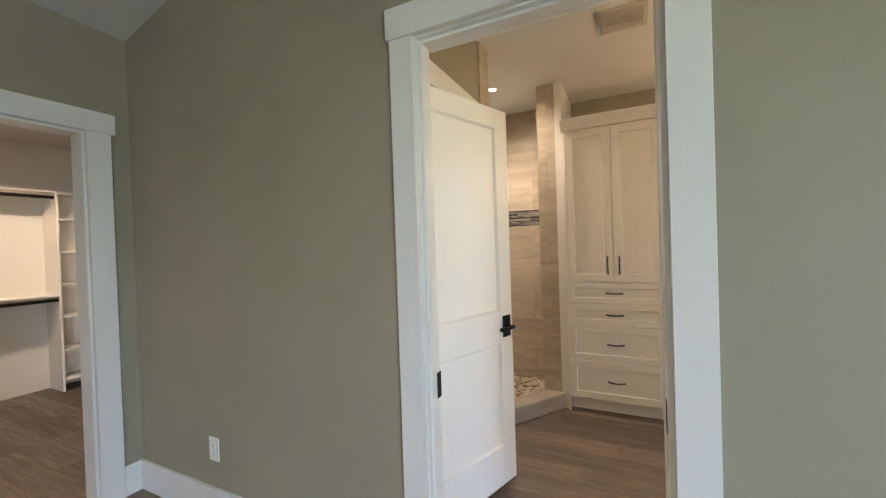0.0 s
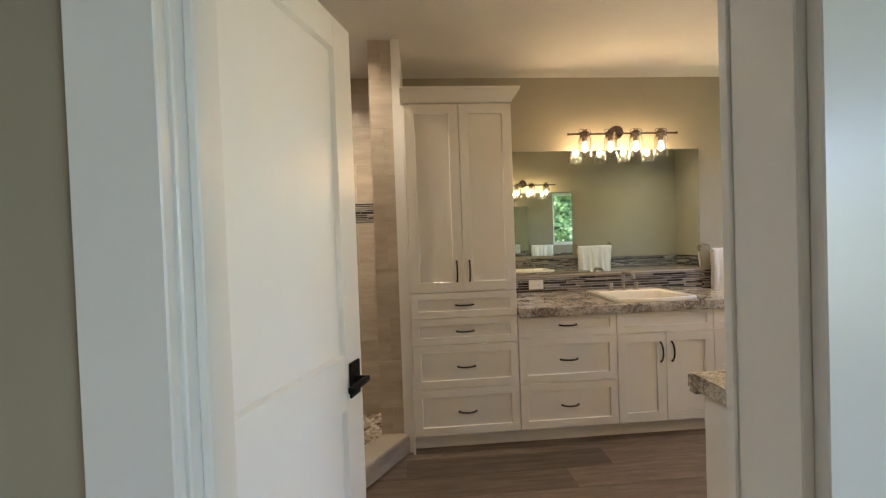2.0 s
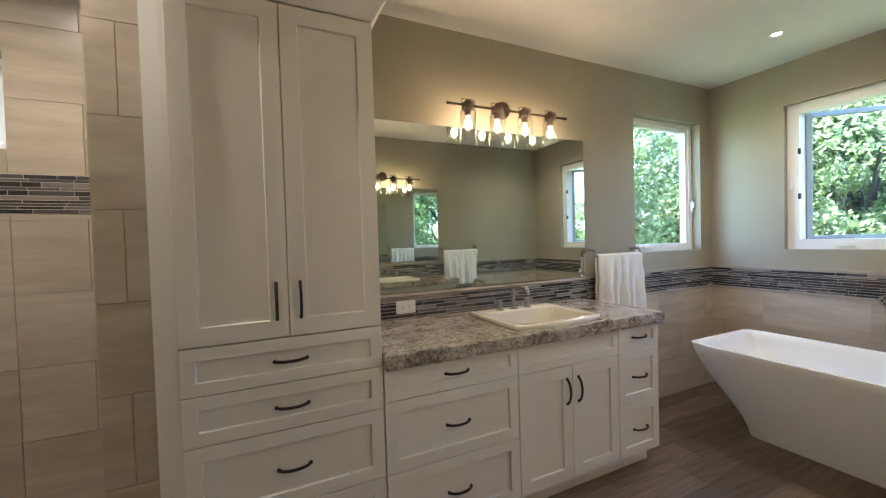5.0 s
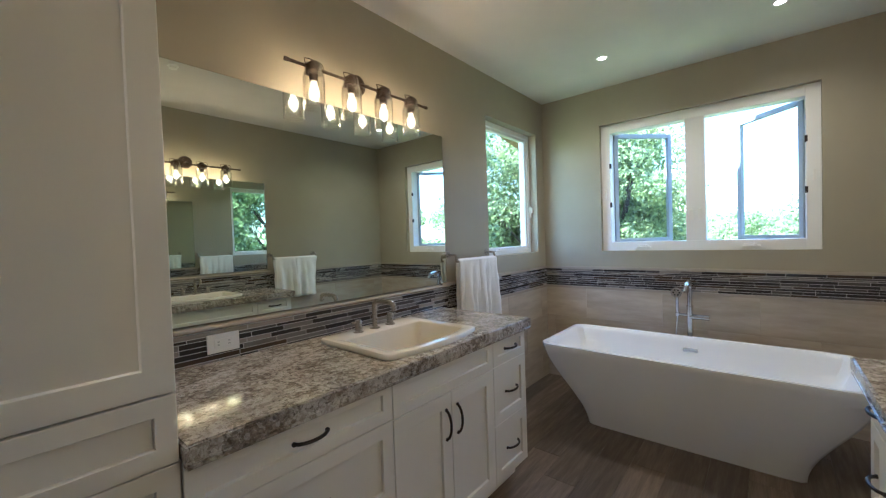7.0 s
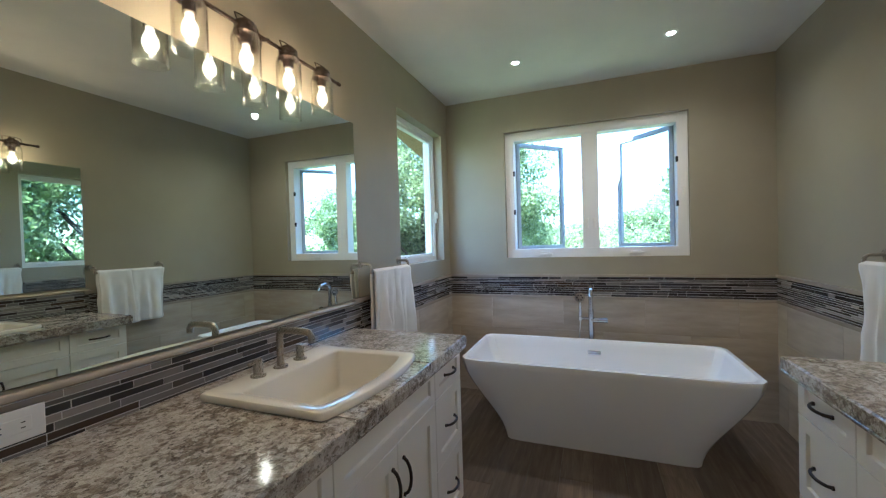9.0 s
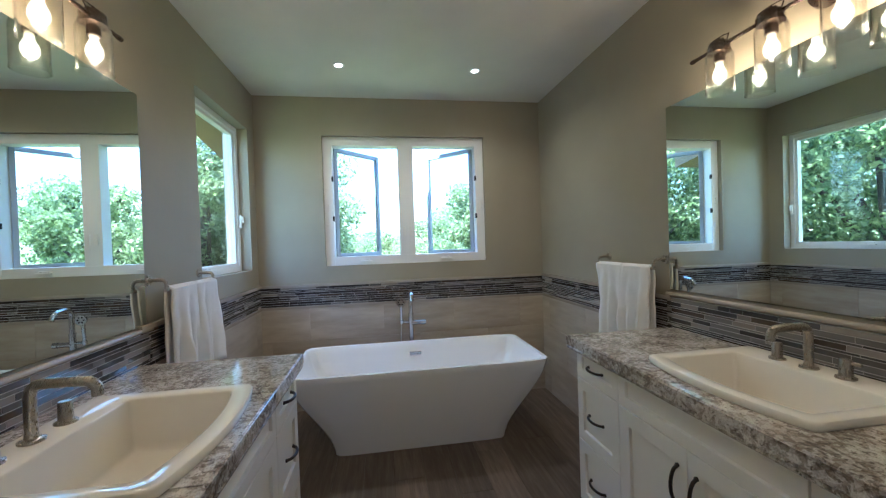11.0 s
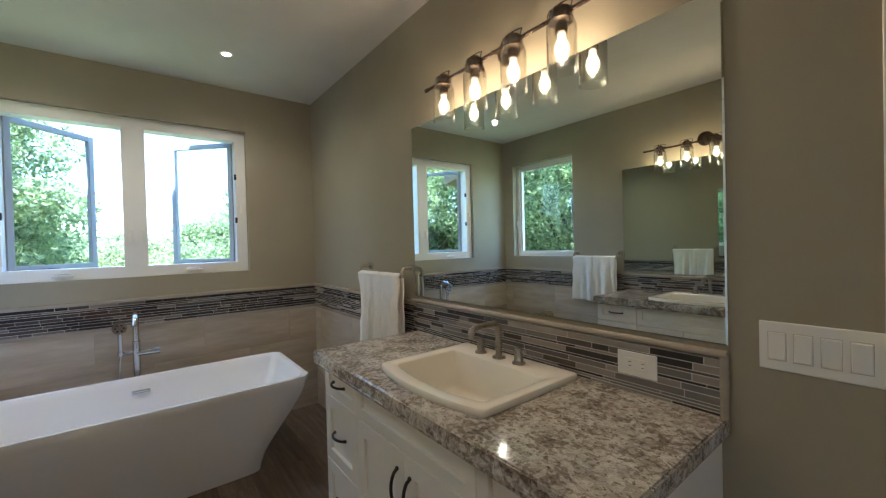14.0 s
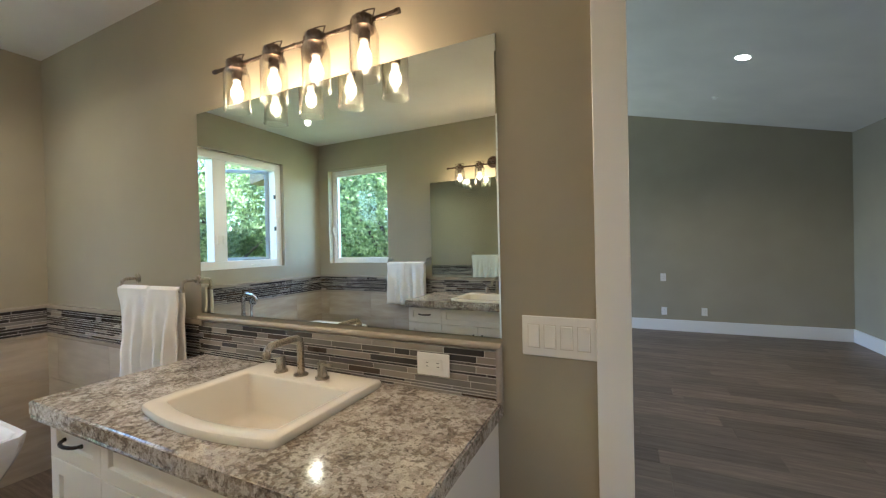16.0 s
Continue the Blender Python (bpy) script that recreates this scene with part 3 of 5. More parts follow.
def sink(place, cx, yb, yf, label):
    """A drop-in basin with a raised rim, a bowed front and a deep rectangular bowl."""
    root = thing("sink", place @ pose(cx, 0, CT), label, "sink", "sinks")
    bm = bmesh.new()
    n = 112

    def loop(w, yb_, yf_, bow, z, rad):
        pts = []
        hw = w / 2
        for i in range(n):
            s = i / n * 4
            k, f = int(s), s - int(s)
            if k == 0:
                p = [-hw + 2 * hw * f, yf_ - bow * (1 - (2 * f - 1) ** 2)]
            elif k == 1:
                p = [hw, yf_ + (yb_ - yf_) * f]
            elif k == 2:
                p = [hw - 2 * hw * f, yb_]
            else:
                p = [-hw, yb_ + (yf_ - yb_) * f]
            pts.append(p)
        for _ in range(rad):
            pts = [[(pts[i - 1][j] + 2 * pts[i][j] + pts[(i + 1) % n][j]) / 4 for j in (0, 1)] for i in range(n)]
        return [bm.verts.new((x, y, z)) for x, y in pts]
    W = 0.565
    rings = [loop(W, yb, yf, 0.04, 0.0, 1), loop(W + 0.005, yb + 0.002, yf - 0.002, 0.04, 0.006, 1), loop(W + 0.004, yb + 0.002, yf - 0.002, 0.04, 0.016, 1), loop(W - 0.002, yb - 0.001, yf + 0.001, 0.04, 0.021, 1), loop(W - 0.012, yb - 0.006, yf + 0.006, 0.04, 0.0225, 1),
             loop(W - 0.09, yb - 0.113, yf + 0.043, 0.037, 0.0195, 1), loop(W - 0.094, yb - 0.115, yf + 0.045, 0.036, 0.018, 1), loop(W - 0.098, yb - 0.117, yf + 0.047, 0.035, 0.012, 1),
             loop(W - 0.125, yb - 0.127, yf + 0.062, 0.03, -0.112, 2), loop(W - 0.130, yb - 0.130, yf + 0.065, 0.028, -0.124, 2), loop(W - 0.145, yb - 0.137, yf + 0.072, 0.024, -0.132, 3), loop(W - 0.165, yb - 0.147, yf + 0.082, 0.022, -0.1345, 3), loop(W - 0.33, yb - 0.2, yf + 0.15, 0.01, -0.138, 3)]
    for p, q in zip(rings, rings[1:]):
        for i in range(n):
            bm.faces.new((p[i], p[(i + 1) % n], q[(i + 1) % n], q[i]))
    bm.faces.new(rings[-1])
    part("basin", bm, PORCELAIN, root, smooth=True)
    bm = bmesh.new()
    lathe(bm, [(0.0005, 0.004), (0.018, 0.005), (0.027, 0.002), (0.028, -0.002)], (0, (yb + yf) / 2 - 0.03, -0.138), 20)
    part("drain", bm, NICKEL, root, smooth=True)


sink(north, SNX, -0.118, -0.572, "biscuit porcelain drop-in sink with a bowed front rim")
sink(south, -SSX, -0.04, -0.484, "biscuit porcelain drop-in sink with a bowed front rim")


def faucet(place, cx, y, label):
    root = thing("faucet", place @ pose(cx, y, CT + 0.021), label, "faucet", "basin faucets")
    bm = bmesh.new()
    lathe(bm, [(0.0005, 0.0), (0.026, 0.0), (0.026, 0.006), (0.0135, 0.009), (0.013, 0.02)], (0, 0, 0), 20)
    r = 0.026
    pts = [(0, 0, 0.01), (0, 0, 0.05), (0, 0, 0.11)]
    pts += [(0, -r + r * math.cos(k), 0.11 + r * math.sin(k)) for k in (radians(15 * i) for i in range(1, 7))]
    pts += [(0, -0.09, 0.136), (0, -0.118, 0.135)]
    pts += [(0, -0.118 - 0.026 * math.sin(k), 0.109 + 0.026 * math.cos(k)) for k in (radians(18 * i) for i in range(1, 5))]
    pts += [(0, -0.144, 0.098)]
    tube(bm, pts, 0.0125, 14)
    part("spout", bm, NICKEL, root, smooth=True)
    for s in (-1, 1):
        bm = bmesh.new()
        lathe(bm, [(0.0005, 0.0), (0.025, 0.0), (0.025, 0.006), (0.0165, 0.009), (0.0155, 0.055), (0.0135, 0.058), (0.0005, 0.058)], (s * 0.1, 0, 0), 20)
        softbox(bm, s * 0.1 - 0.005 + min(0, s * 0.035), s * 0.1 + 0.005 + max(0, s * 0.035), -0.005, 0.005, 0.044, 0.054, 0.002, 1)
        part("tap_handle", bm, NICKEL, root, smooth=True)


faucet(north, SNX - 0.008, -0.17, "brushed nickel widespread faucet on the sink deck")
faucet(south, -SSX - 0.023, -0.105, "brushed nickel widespread faucet on the sink deck")


# mirrors
def mirror(place, x0, x1, z0, z1):
    root = thing("mirror", place, "large frameless plate mirror above the vanity", "mirror", "vanity mirrors")
    bm = bmesh.new()
    box(bm, x0, x1, -0.008, -0.002, z0, z1)
    bmesh.ops.bevel(bm, geom=[e for e in bm.edges if all(v.co.y < -0.005 for v in e.verts)], offset=0.004, segments=1, affect="EDGES")
    part("glass", bm, MIRROR, root)


mirror(north, 0.0125, 1.722, 1.052, 2.036)
mirror(south, -1.662, -0.222, 1.088, 2.012)


def vanity_light(place, cx, z=2.10):
    """A four-jar bar light: round canopy, bar, and jar lanterns with wire bails."""
    root = thing("vanity_light", place @ pose(cx, 0, z), "dark bronze bar light with four clear glass jar shades", "wall light", "vanity lights")
    off = -0.10
    bm = bmesh.new()
    lathe(bm, [(0.0005, 0.03), (0.03, 0.03), (0.052, 0.018), (0.058, 0.0)], (0, 0, 0), 28)
    bmesh.ops.transform(bm, matrix=pose(0, 0, 0.045, 90, 0, 0), verts=bm.verts[:])
    part("canopy", bm, LAMPBRONZE, root, smooth=True)
    bm = bmesh.new()
    rod(bm, (0, -0.02, 0.045), (0, off, 0.012), 0.009, 12)
    part("arm", bm, LAMPBRONZE, root, smooth=True)
    bm = bmesh.new()
    rod(bm, (-0.437, off, 0.01), (0.437, off, 0.01), 0.0075, 12)
    for s in (-1, 1):
        rod(bm, (s * 0.43, off, 0.01), (s * 0.445, off, 0.01), 0.0095, 12)
    part("bar", bm, LAMPBRONZE, root, smooth=True)
    for k in range(4):
        x = (k - 1.5) * 0.206
        bm = bmesh.new()
        lathe(bm, [(0.0005, 0.034), (0.018, 0.034), (0.02, 0.026), (0.034, 0.024), (0.037, 0.02), (0.037, 0.004), (0.034, 0.0), (0.034, -0.006), (0.04, -0.008), (0.04, -0.014), (0.033, -0.016), (0.02, -0.02), (0.019, -0.05), (0.0005, -0.052)], (x, off, 0), 24)
        for a in (40, 130, 220, 310):
            q = (x + 0.012 * math.cos(radians(a)), off + 0.012 * math.sin(radians(a)))
            rod(bm, (*q, 0.03), (*q, 0.041), 0.004, 8)
        cap = part("cap", bm, LAMPBRONZE, root, smooth=True)
        bm = bmesh.new()
        tube(bm, [(x + 0.037, off - 0.012, -0.008), (x + 0.046, off - 0.01, 0.02), (x + 0.044, off, 0.042), (x + 0.02, off, 0.046), (x - 0.02, off, 0.046), (x - 0.044, off, 0.042), (x - 0.046, off - 0.01, 0.02), (x - 0.037, off - 0.012, -0.008)], 0.0022, 6)
        part("wire_bail", bm, LAMPBRONZE, cap, smooth=True)
        bm = bmesh.new()
        lathe(bm, [(0.0385, 0.018), (0.0385, -0.006), (0.044, -0.018), (0.0475, -0.028), (0.049, -0.038), (0.049, -0.165), (0.0505, -0.17), (0.0505, -0.173), (0.0475, -0.174), (0.0465, -0.17), (0.0465, -0.038), (0.045, -0.029), (0.0415, -0.02), (0.0365, -0.008), (0.0365, 0.018), (0.0385, 0.018)], (x, off, 0), 28)
        bmesh.ops.remove_doubles(bm, verts=bm.verts[:], dist=1e-5)
        part("jar_shade", bm, JAR, root, "clear glass jar shade", smooth=True, shadow=False)
        bm = bmesh.new()
        lathe(bm, [(0.0005, -0.136), (0.006, -0.1345), (0.008, -0.13), (0.0145, -0.126), (0.0215, -0.117), (0.0245, -0.105), (0.023, -0.092), (0.0175, -0.079), (0.0125, -0.068), (0.0115, -0.056), (0.0125, -0.052)], (x, off, 0), 20)
        bulb = part("bulb", bm, BULB, root, "lit warm bulb", smooth=True, shadow=False)
        bm = bmesh.new()
        lathe(bm, [(0.0005, -0.126), (0.005, -0.124), (0.0085, -0.112), (0.0095, -0.1), (0.0075, -0.088), (0.0035, -0.08), (0.0005, -0.079)], (x, off, 0), 14)
        part("filament", bm, FILAMENT, bulb, "glowing filament", smooth=True, shadow=False)
    return root


LAMPS = ((north, 1.03, YN - 0.10, 1, 2.13), (south, -0.942, YS + 0.10, -1, 2.095))
for place, cx, wy, s, lz in LAMPS:
    vanity_light(place, cx, lz)
    for k in range(4):
        lamp = new("bulb_light", bpy.data.lights.new("bulb_light", "POINT"))
        lamp.data.energy, lamp.data.shadow_soft_size, lamp.data.color = BULB_W, 0.016, (1.0, 0.62, 0.30)
        lamp.location = (s * cx + (k - 1.5) * 0.206, wy, lz - 0.1)


# towels on bars with square bent ends
def towel_bar(place, x0, x1, z, drop_f, drop_b, tx0, tx1, seed):
    root = thing("towel_bar", place, "brushed nickel towel bar with bent round posts", "towel bar", "towel bars")
    off = -0.075
    for x in (x0, x1):
        bm = bmesh.new()
        lathe(bm, [(0.0005, 0.008), (0.022, 0.008), (0.024, 0.004), (0.024, 0.0)], (0, 0, 0), 20)
        bmesh.ops.transform(bm, matrix=pose(x, 0, z, 90, 0, 0), verts=bm.verts[:])
        part("rosette", bm, NICKEL, root, smooth=True)
    bm = bmesh.new()
    pts = [(x0, 0, z), (x0, off + 0.02, z)] + [(x0 + 0.0, off + 0.02 - 0.02 * math.sin(a), z - 0.02 + 0.02 * math.cos(a)) for a in (radians(30 * i) for i in range(1, 4))] + [(x0, off, z - 0.045)]
    tube(bm, pts, 0.0085, 12)
    pts = [(x1, p[1], p[2]) for p in pts]
    tube(bm, pts, 0.0085, 12)
    rod(bm, (x0 - 0.008, off, z - 0.045), (x1 + 0.008, off, z - 0.045), 0.0085, 12)
    part("bar", bm, NICKEL, root, smooth=True)
    # towel
    t = thing("towel", place, "folded white terry towel draped over the towel bar", "towel", "towels")
    rng = random.Random(seed)
    bm = bmesh.new()
    ph = [rng.uniform(0, 6.28) for _ in range(5)]
    nx, nz = 46, 40
    zb = z - 0.045
    def fold(u, v):
        return v * (0.022 * math.sin(u * 17 + ph[0]) + 0.014 * math.sin(u * 33 + ph[1] + v) + 0.006 * math.sin(u * 53 + ph[2])) + 0.002 * math.sin(u * 21 + v * 9 + ph[3])
    total = drop_b + drop_f + math.pi * 0.014
    grid = []
    for j in range(nz + 1):
        s = total * j / nz
        row = []
        for i in range(nx + 1):
            u = i / nx
            if s < drop_b:
                v = 1 - s / drop_b
                y, zz = off + 0.014 + 0.004 * v, zb - (drop_b - s)
                y += max(-0.01, fold(u, v) * 0.5)
            elif s < drop_b + math.pi * 0.014:
                a = (s - drop_b) / 0.014
                y, zz = off + 0.014 * math.cos(a), zb + 0.014 * math.sin(a)
            else:
                v = (s - drop_b - math.pi * 0.014) / drop_f
                y, zz = off - 0.014 - 0.012 * v + fold(u, min(1, v * 1.4)), zb - v * drop_f
            seam = 0.012 * math.exp(-((u - 0.52) / 0.018) ** 2)
            w = (tx1 - tx0) * (1 - 0.03 * math.sin(math.pi * min(1, max(0, (zb - zz) / drop_f))))
            x = (tx0 + tx1) / 2 + (u - 0.5) * w + 0.003 * math.sin(zz * 40 + ph[4])
            row.append(bm.verts.new((x, y + seam * (1 if y < off else -1), zz)))
        grid.append(row)
    for a, b in zip(grid, grid[1:]):
        for i in range(nx):
            bm.faces.new((a[i], a[i + 1], b[i + 1], b[i]))
    ob = part("cloth", bm, TERRY, t, smooth=True)
    md = ob.modifiers.new("thick", "SOLIDIFY")
    md.thickness, md.offset = 0.009, 0


towel_bar(north, 1.75, 2.215, 1.242, 0.43, 0.39, 1.762, 2.215, 3)
towel_bar(south, -2.195, -1.69, 1.242, 0.43, 0.39, -2.195, -1.70, 8)

# ---- bathtub and filler ----
def bathtub():
    """A freestanding tub: a rectangular rim that flares out from a smaller base in a concave sweep."""
    root = thing("bathtub", pose(2.572, 2.273, 0), "glossy white freestanding bathtub with flared ends", "bathtub")
    n = 48

    def loop(bm, hx, hy, z, rad, dx=0.0):
        pts = []
        for i in range(n):
            s = i / n * 4
            k, f = int(s), s - int(s)
            pts.append(((-hx + 2 * hx * f, -hy), (hx, -hy + 2 * hy * f), (hx - 2 * hx * f, hy), (-hx, hy - 2 * hy * f))[k])
        for _ in range(rad):
            pts = [tuple((pts[i - 1][j] + 2 * pts[i][j] + pts[(i + 1) % n][j]) / 4 for j in (0, 1)) for i in range(n)]
        return [bm.verts.new((x + dx, y, z)) for x, y in pts]
    H = 0.60
    bm = bmesh.new()
    rings = []
    for k in range(15):
        f = k / 14
        z = f * (H - 0.006)
        g = f * f * (3 - 2 * f)
        front, back = -0.115 - 0.246 * f, 0.23 + 0.145 * f
        rings.append(loop(bm, (back - front) / 2, 0.57 + 0.245 * g, z, 1, (back + front) / 2))
    rings.append(loop(bm, 0.367, 0.814, H, 1, 0.007))
    rings.append(loop(bm, 0.345, 0.792, H, 1, 0.007))
    rings.append(loop(bm, 0.339, 0.785, H - 0.006, 1, 0.007))
    for k in range(1, 13):
        f = 1 - 0.66 * k / 12
        g = f * f * (3 - 2 * f)
        front, back = -0.115 - 0.246 * f + 0.03, 0.23 + 0.145 * f - 0.03
        rings.append(loop(bm, (back - front) / 2, 0.57 + 0.245 * (0.4 * f + 0.6 * g) - 0.03, H * f, 1 + k // 5, (back + front) / 2))
    rings.append(loop(bm, 0.15, 0.50, 0.175, 4, 0.055))
    rings.append(loop(bm, 0.08, 0.35, 0.168, 4, 0.055))
    for p, q in zip(rings, rings[1:]):
        for i in range(n):
            bm.faces.new((p[i], p[(i + 1) % n], q[(i + 1) % n], q[i]))
    bm.faces.new(rings[-1])
    bm.faces.new(rings[0][::-1])
    part("shell", bm, ACRYLIC, root, smooth=True)
    bm = bmesh.new()
    softbox(bm, 0.312, 0.328, -0.045, 0.045, 0.50, 0.525, 0.003, 2)
    softbox(bm, 0.309, 0.314, -0.036, 0.036, 0.507, 0.512, 0.001, 1)
    ob = part("overflow", bm, CHROME, root, "chrome slotted overflow")
    bm = bmesh.new()
    lathe(bm, [(0.0005, 0.004), (0.03, 0.004), (0.034, 0.0)], (0.055, 0, 0.169), 20)
    part("drain", bm, CHROME, root, smooth=True)


bathtub()


def tub_filler():
    root = thing("tub_filler", pose(3.03, 2.29, 0), "chrome floor-standing tub filler with hand shower", "tub filler")
    bm = bmesh.new()
    lathe(bm, [(0.0005, 0.012), (0.035, 0.012), (0.042, 0.0)], (0, 0, 0), 24)
    pts = [(0, 0, 0.005), (0, 0, 0.5), (0, 0, 0.93)]
    pts += [(-0.05 + 0.05 * math.cos(a), 0, 0.93 + 0.05 * math.sin(a)) for a in (radians(15 * i) for i in range(1, 8))]
    pts += [(-0.12, 0, 0.972), (-0.155, 0, 0.955), (-0.17, 0, 0.925)]
    tube(bm, pts, 0.017, 16)
    part("spout_column", bm, CHROME, root, smooth=True)
    bm = bmesh.new()
    rod(bm, (0, 0, 0.6), (0, 0, 0.8), 0.0205, 18)
    rod(bm, (0, 0, 0.796), (0, 0, 0.804), 0.0225, 18)
    part("sleeve", bm, CHROME, root, smooth=True)
    bm = bmesh.new()
    rod(bm, (-0.004, -0.085, 0.725), (-0.004, 0.0, 0.725), 0.0185, 18)
    rod(bm, (-0.004, -0.118, 0.725), (-0.004, -0.087, 0.725), 0.0205, 18)
    part("mixer_handle", bm, CHROME, root, smooth=True)
    bm = bmesh.new()
    rod(bm, (-0.004, 0.0, 0.735), (-0.004, 0.082, 0.735), 0.0095, 14)
    rod(bm, (-0.004, 0.078, 0.722), (-0.004, 0.078, 0.75), 0.0155, 14)
    part("shower_cradle", bm, CHROME, root, smooth=True)
    bm = bmesh.new()
    rod(bm, (-0.004, 0.078, 0.75), (-0.012, 0.078, 0.872), 0.0105, 14, 0.013)
    bmesh.ops.create_cone(bm, cap_ends=True, segments=28, radius1=0.037, radius2=0.031, depth=0.022, matrix=pose(-0.022, 0.078, 0.9, 0, 90, 0))
    wand = part("hand_shower", bm, CHROME, root, smooth=True)
    bm = bmesh.new()
    for k in range(6):
        q = (0.078 + 0.02 * math.cos(k * math.pi / 3), 0.9 + 0.02 * math.sin(k * math.pi / 3))
        rod(bm, (-0.0345, *q), (-0.032, *q), 0.0052, 10)
    part("nozzles", bm, BLACK, wand, "dark spray nozzles")
    bm = bmesh.new()
    tube(bm, [(-0.004, 0.078, 0.725), (-0.01, 0.086, 0.6), (-0.015, 0.095, 0.4), (-0.01, 0.08, 0.2), (0, 0.04, 0.12), (0, 0.015, 0.14)], 0.006, 8)
    part("hose", bm, CHROME, root, smooth=True)


tub_filler()


# ---- windows ----
def crank(parent, m):
    bm = bmesh.new()
    softbox(bm, -0.05, 0.05, -0.03, 0.0, 0.0, 0.014, 0.004, 2)
    rod(bm, (0.02, -0.02, 0.014), (0.02, -0.02, 0.024), 0.009, 12)
    softbox(bm, -0.045, 0.03, -0.027, -0.013, 0.02, 0.027, 0.003, 1)
    bmesh.ops.transform(bm, matrix=m, verts=bm.verts[:])
    part("crank", bm, PLASTIC, parent)


def frame_ring(bm, x0, x1, z0, z1, w, y0, y1):
    softbox(bm, x0, x0 + w, y0, y1, z0, z1, 0.002, 1)
    softbox(bm, x1 - w, x1, y0, y1, z0, z1, 0.002, 1)
    softbox(bm, x0 + w, x1 - w, y0, y1, z1 - w, z1, 0.002, 1)
    softbox(bm, x0 + w, x1 - w, y0, y1, z0, z0 + w, 0.002, 1)


def pane(parent, x0, x1, z0, z1, y):
    bm = bmesh.new()
    box(bm, x0, x1, y - 0.002, y + 0.002, z0, z1)
    part("pane", bm, PANE, parent, shadow=False)


def closed_window(name, place, w, h, label, has_crank=True):
    """Local x along the wall, y outwards, z up from the opening's lower corner."""
    root = thing(name, place, label, "window", "", "structure")
    bm = bmesh.new()
    frame_ring(bm, 0.0, w, 0.0, h, 0.04, 0.075, 0.16)
    part("window_frame", bm, VINYL, root)
    bm = bmesh.new()
    frame_ring(bm, 0.04, w - 0.04, 0.04, h - 0.04, 0.022, 0.09, 0.135)
    part("sash", bm, VINYL, root)
    pane(root, 0.06, w - 0.06, 0.06, h - 0.06, 0.112)
    if has_crank:
        crank(root, pose(0.22, 0.075, 0.03))
        bm = bmesh.new()
        softbox(bm, w - 0.03, w - 0.012, 0.055, 0.075, 0.33, 0.43, 0.004, 2)
        softbox(bm, w - 0.027, w - 0.015, 0.04, 0.058, 0.37, 0.42, 0.004, 2)
        part("lock_lever", bm, PLASTIC, root)
    return root


closed_window("window_1", pose(NX0, YN, WZ0), NX1 - NX0, WZ1 - WZ0, "white casement window, shut, with a crank")
closed_window("window_3", pose(SHX0, YN, SHZ0), SHX1 - SHX0, SHZ1 - SHZ0, "small white frosted window in the tiled shower wall", False)

# double casement with both sashes swung out
ww, wh = EY1 - EY0, WZ1 - WZ0
win2 = thing("window_2", pose(XE, EY1, WZ0, 0, 0, -90), "white double casement window with both sashes cranked open", "window", "", "structure")
bm = bmesh.new()
frame_ring(bm, 0, ww, 0, wh, 0.075, 0.045, 0.15)
softbox(bm, ww / 2 - 0.065, ww / 2 + 0.065, 0.045, 0.15, 0.075, wh - 0.075, 0.002, 1)
part("window_frame", bm, VINYL, win2)
for s, hx in ((1, 0.085), (-1, ww - 0.085)):
    bm = bmesh.new()
    sw, z0, z1 = 0.54, 0.065, wh - 0.065
    x0, x1 = (0, sw) if s > 0 else (-sw, 0)
    frame_ring(bm, x0, x1, z0, z1, 0.036, 0.0, 0.035)
    m = pose(hx, 0.135, 0, 0, 0, 45 * s)
    bmesh.ops.transform(bm, matrix=m, verts=bm.verts[:])
    sash = part("sash", bm, SASHPAINT, win2, "blue-grey casement sash swung open")
    bm = bmesh.new()
    box(bm, x0 + 0.04, x1 - 0.04, 0.015, 0.019, z0 + 0.04, z1 - 0.04)
    bmesh.ops.transform(bm, matrix=m, verts=bm.verts[:])
    part("pane", bm, PANE, sash, shadow=False)
    bm = bmesh.new()
    rod(bm, (hx + s * 0.02, 0.12, 0.072), (hx + s * 0.20, 0.30, 0.072), 0.006, 8)
    part("stay_arm", bm, BRONZE, win2)
    crank(win2, pose(ww * (0.24 if s > 0 else 0.74), 0.045, 0.022))
    for zz in (0.38, 0.72):
        bm = bmesh.new()
        softbox(bm, hx - s * 0.012 - 0.008, hx - s * 0.012 + 0.008, 0.043, 0.065, zz, zz + 0.045, 0.003, 1)
        part("keeper", bm, BRONZE, win2)
    bm = bmesh.new()
    cx = hx - s * 0.05
    softbox(bm, cx - 0.008, cx + 0.008, 0.027, 0.045, 0.46, 0.53, 0.003, 1)
    part("lock_lever", bm, PLASTIC, win2)
for q in (-0.03, 0.03):
    bm = bmesh.new()
    softbox(bm, ww / 2 + q - 0.013, ww / 2 + q + 0.013, 0.031, 0.045, 0.235, 0.32, 0.004, 2)
    part("latch", bm, PLASTIC, win2)

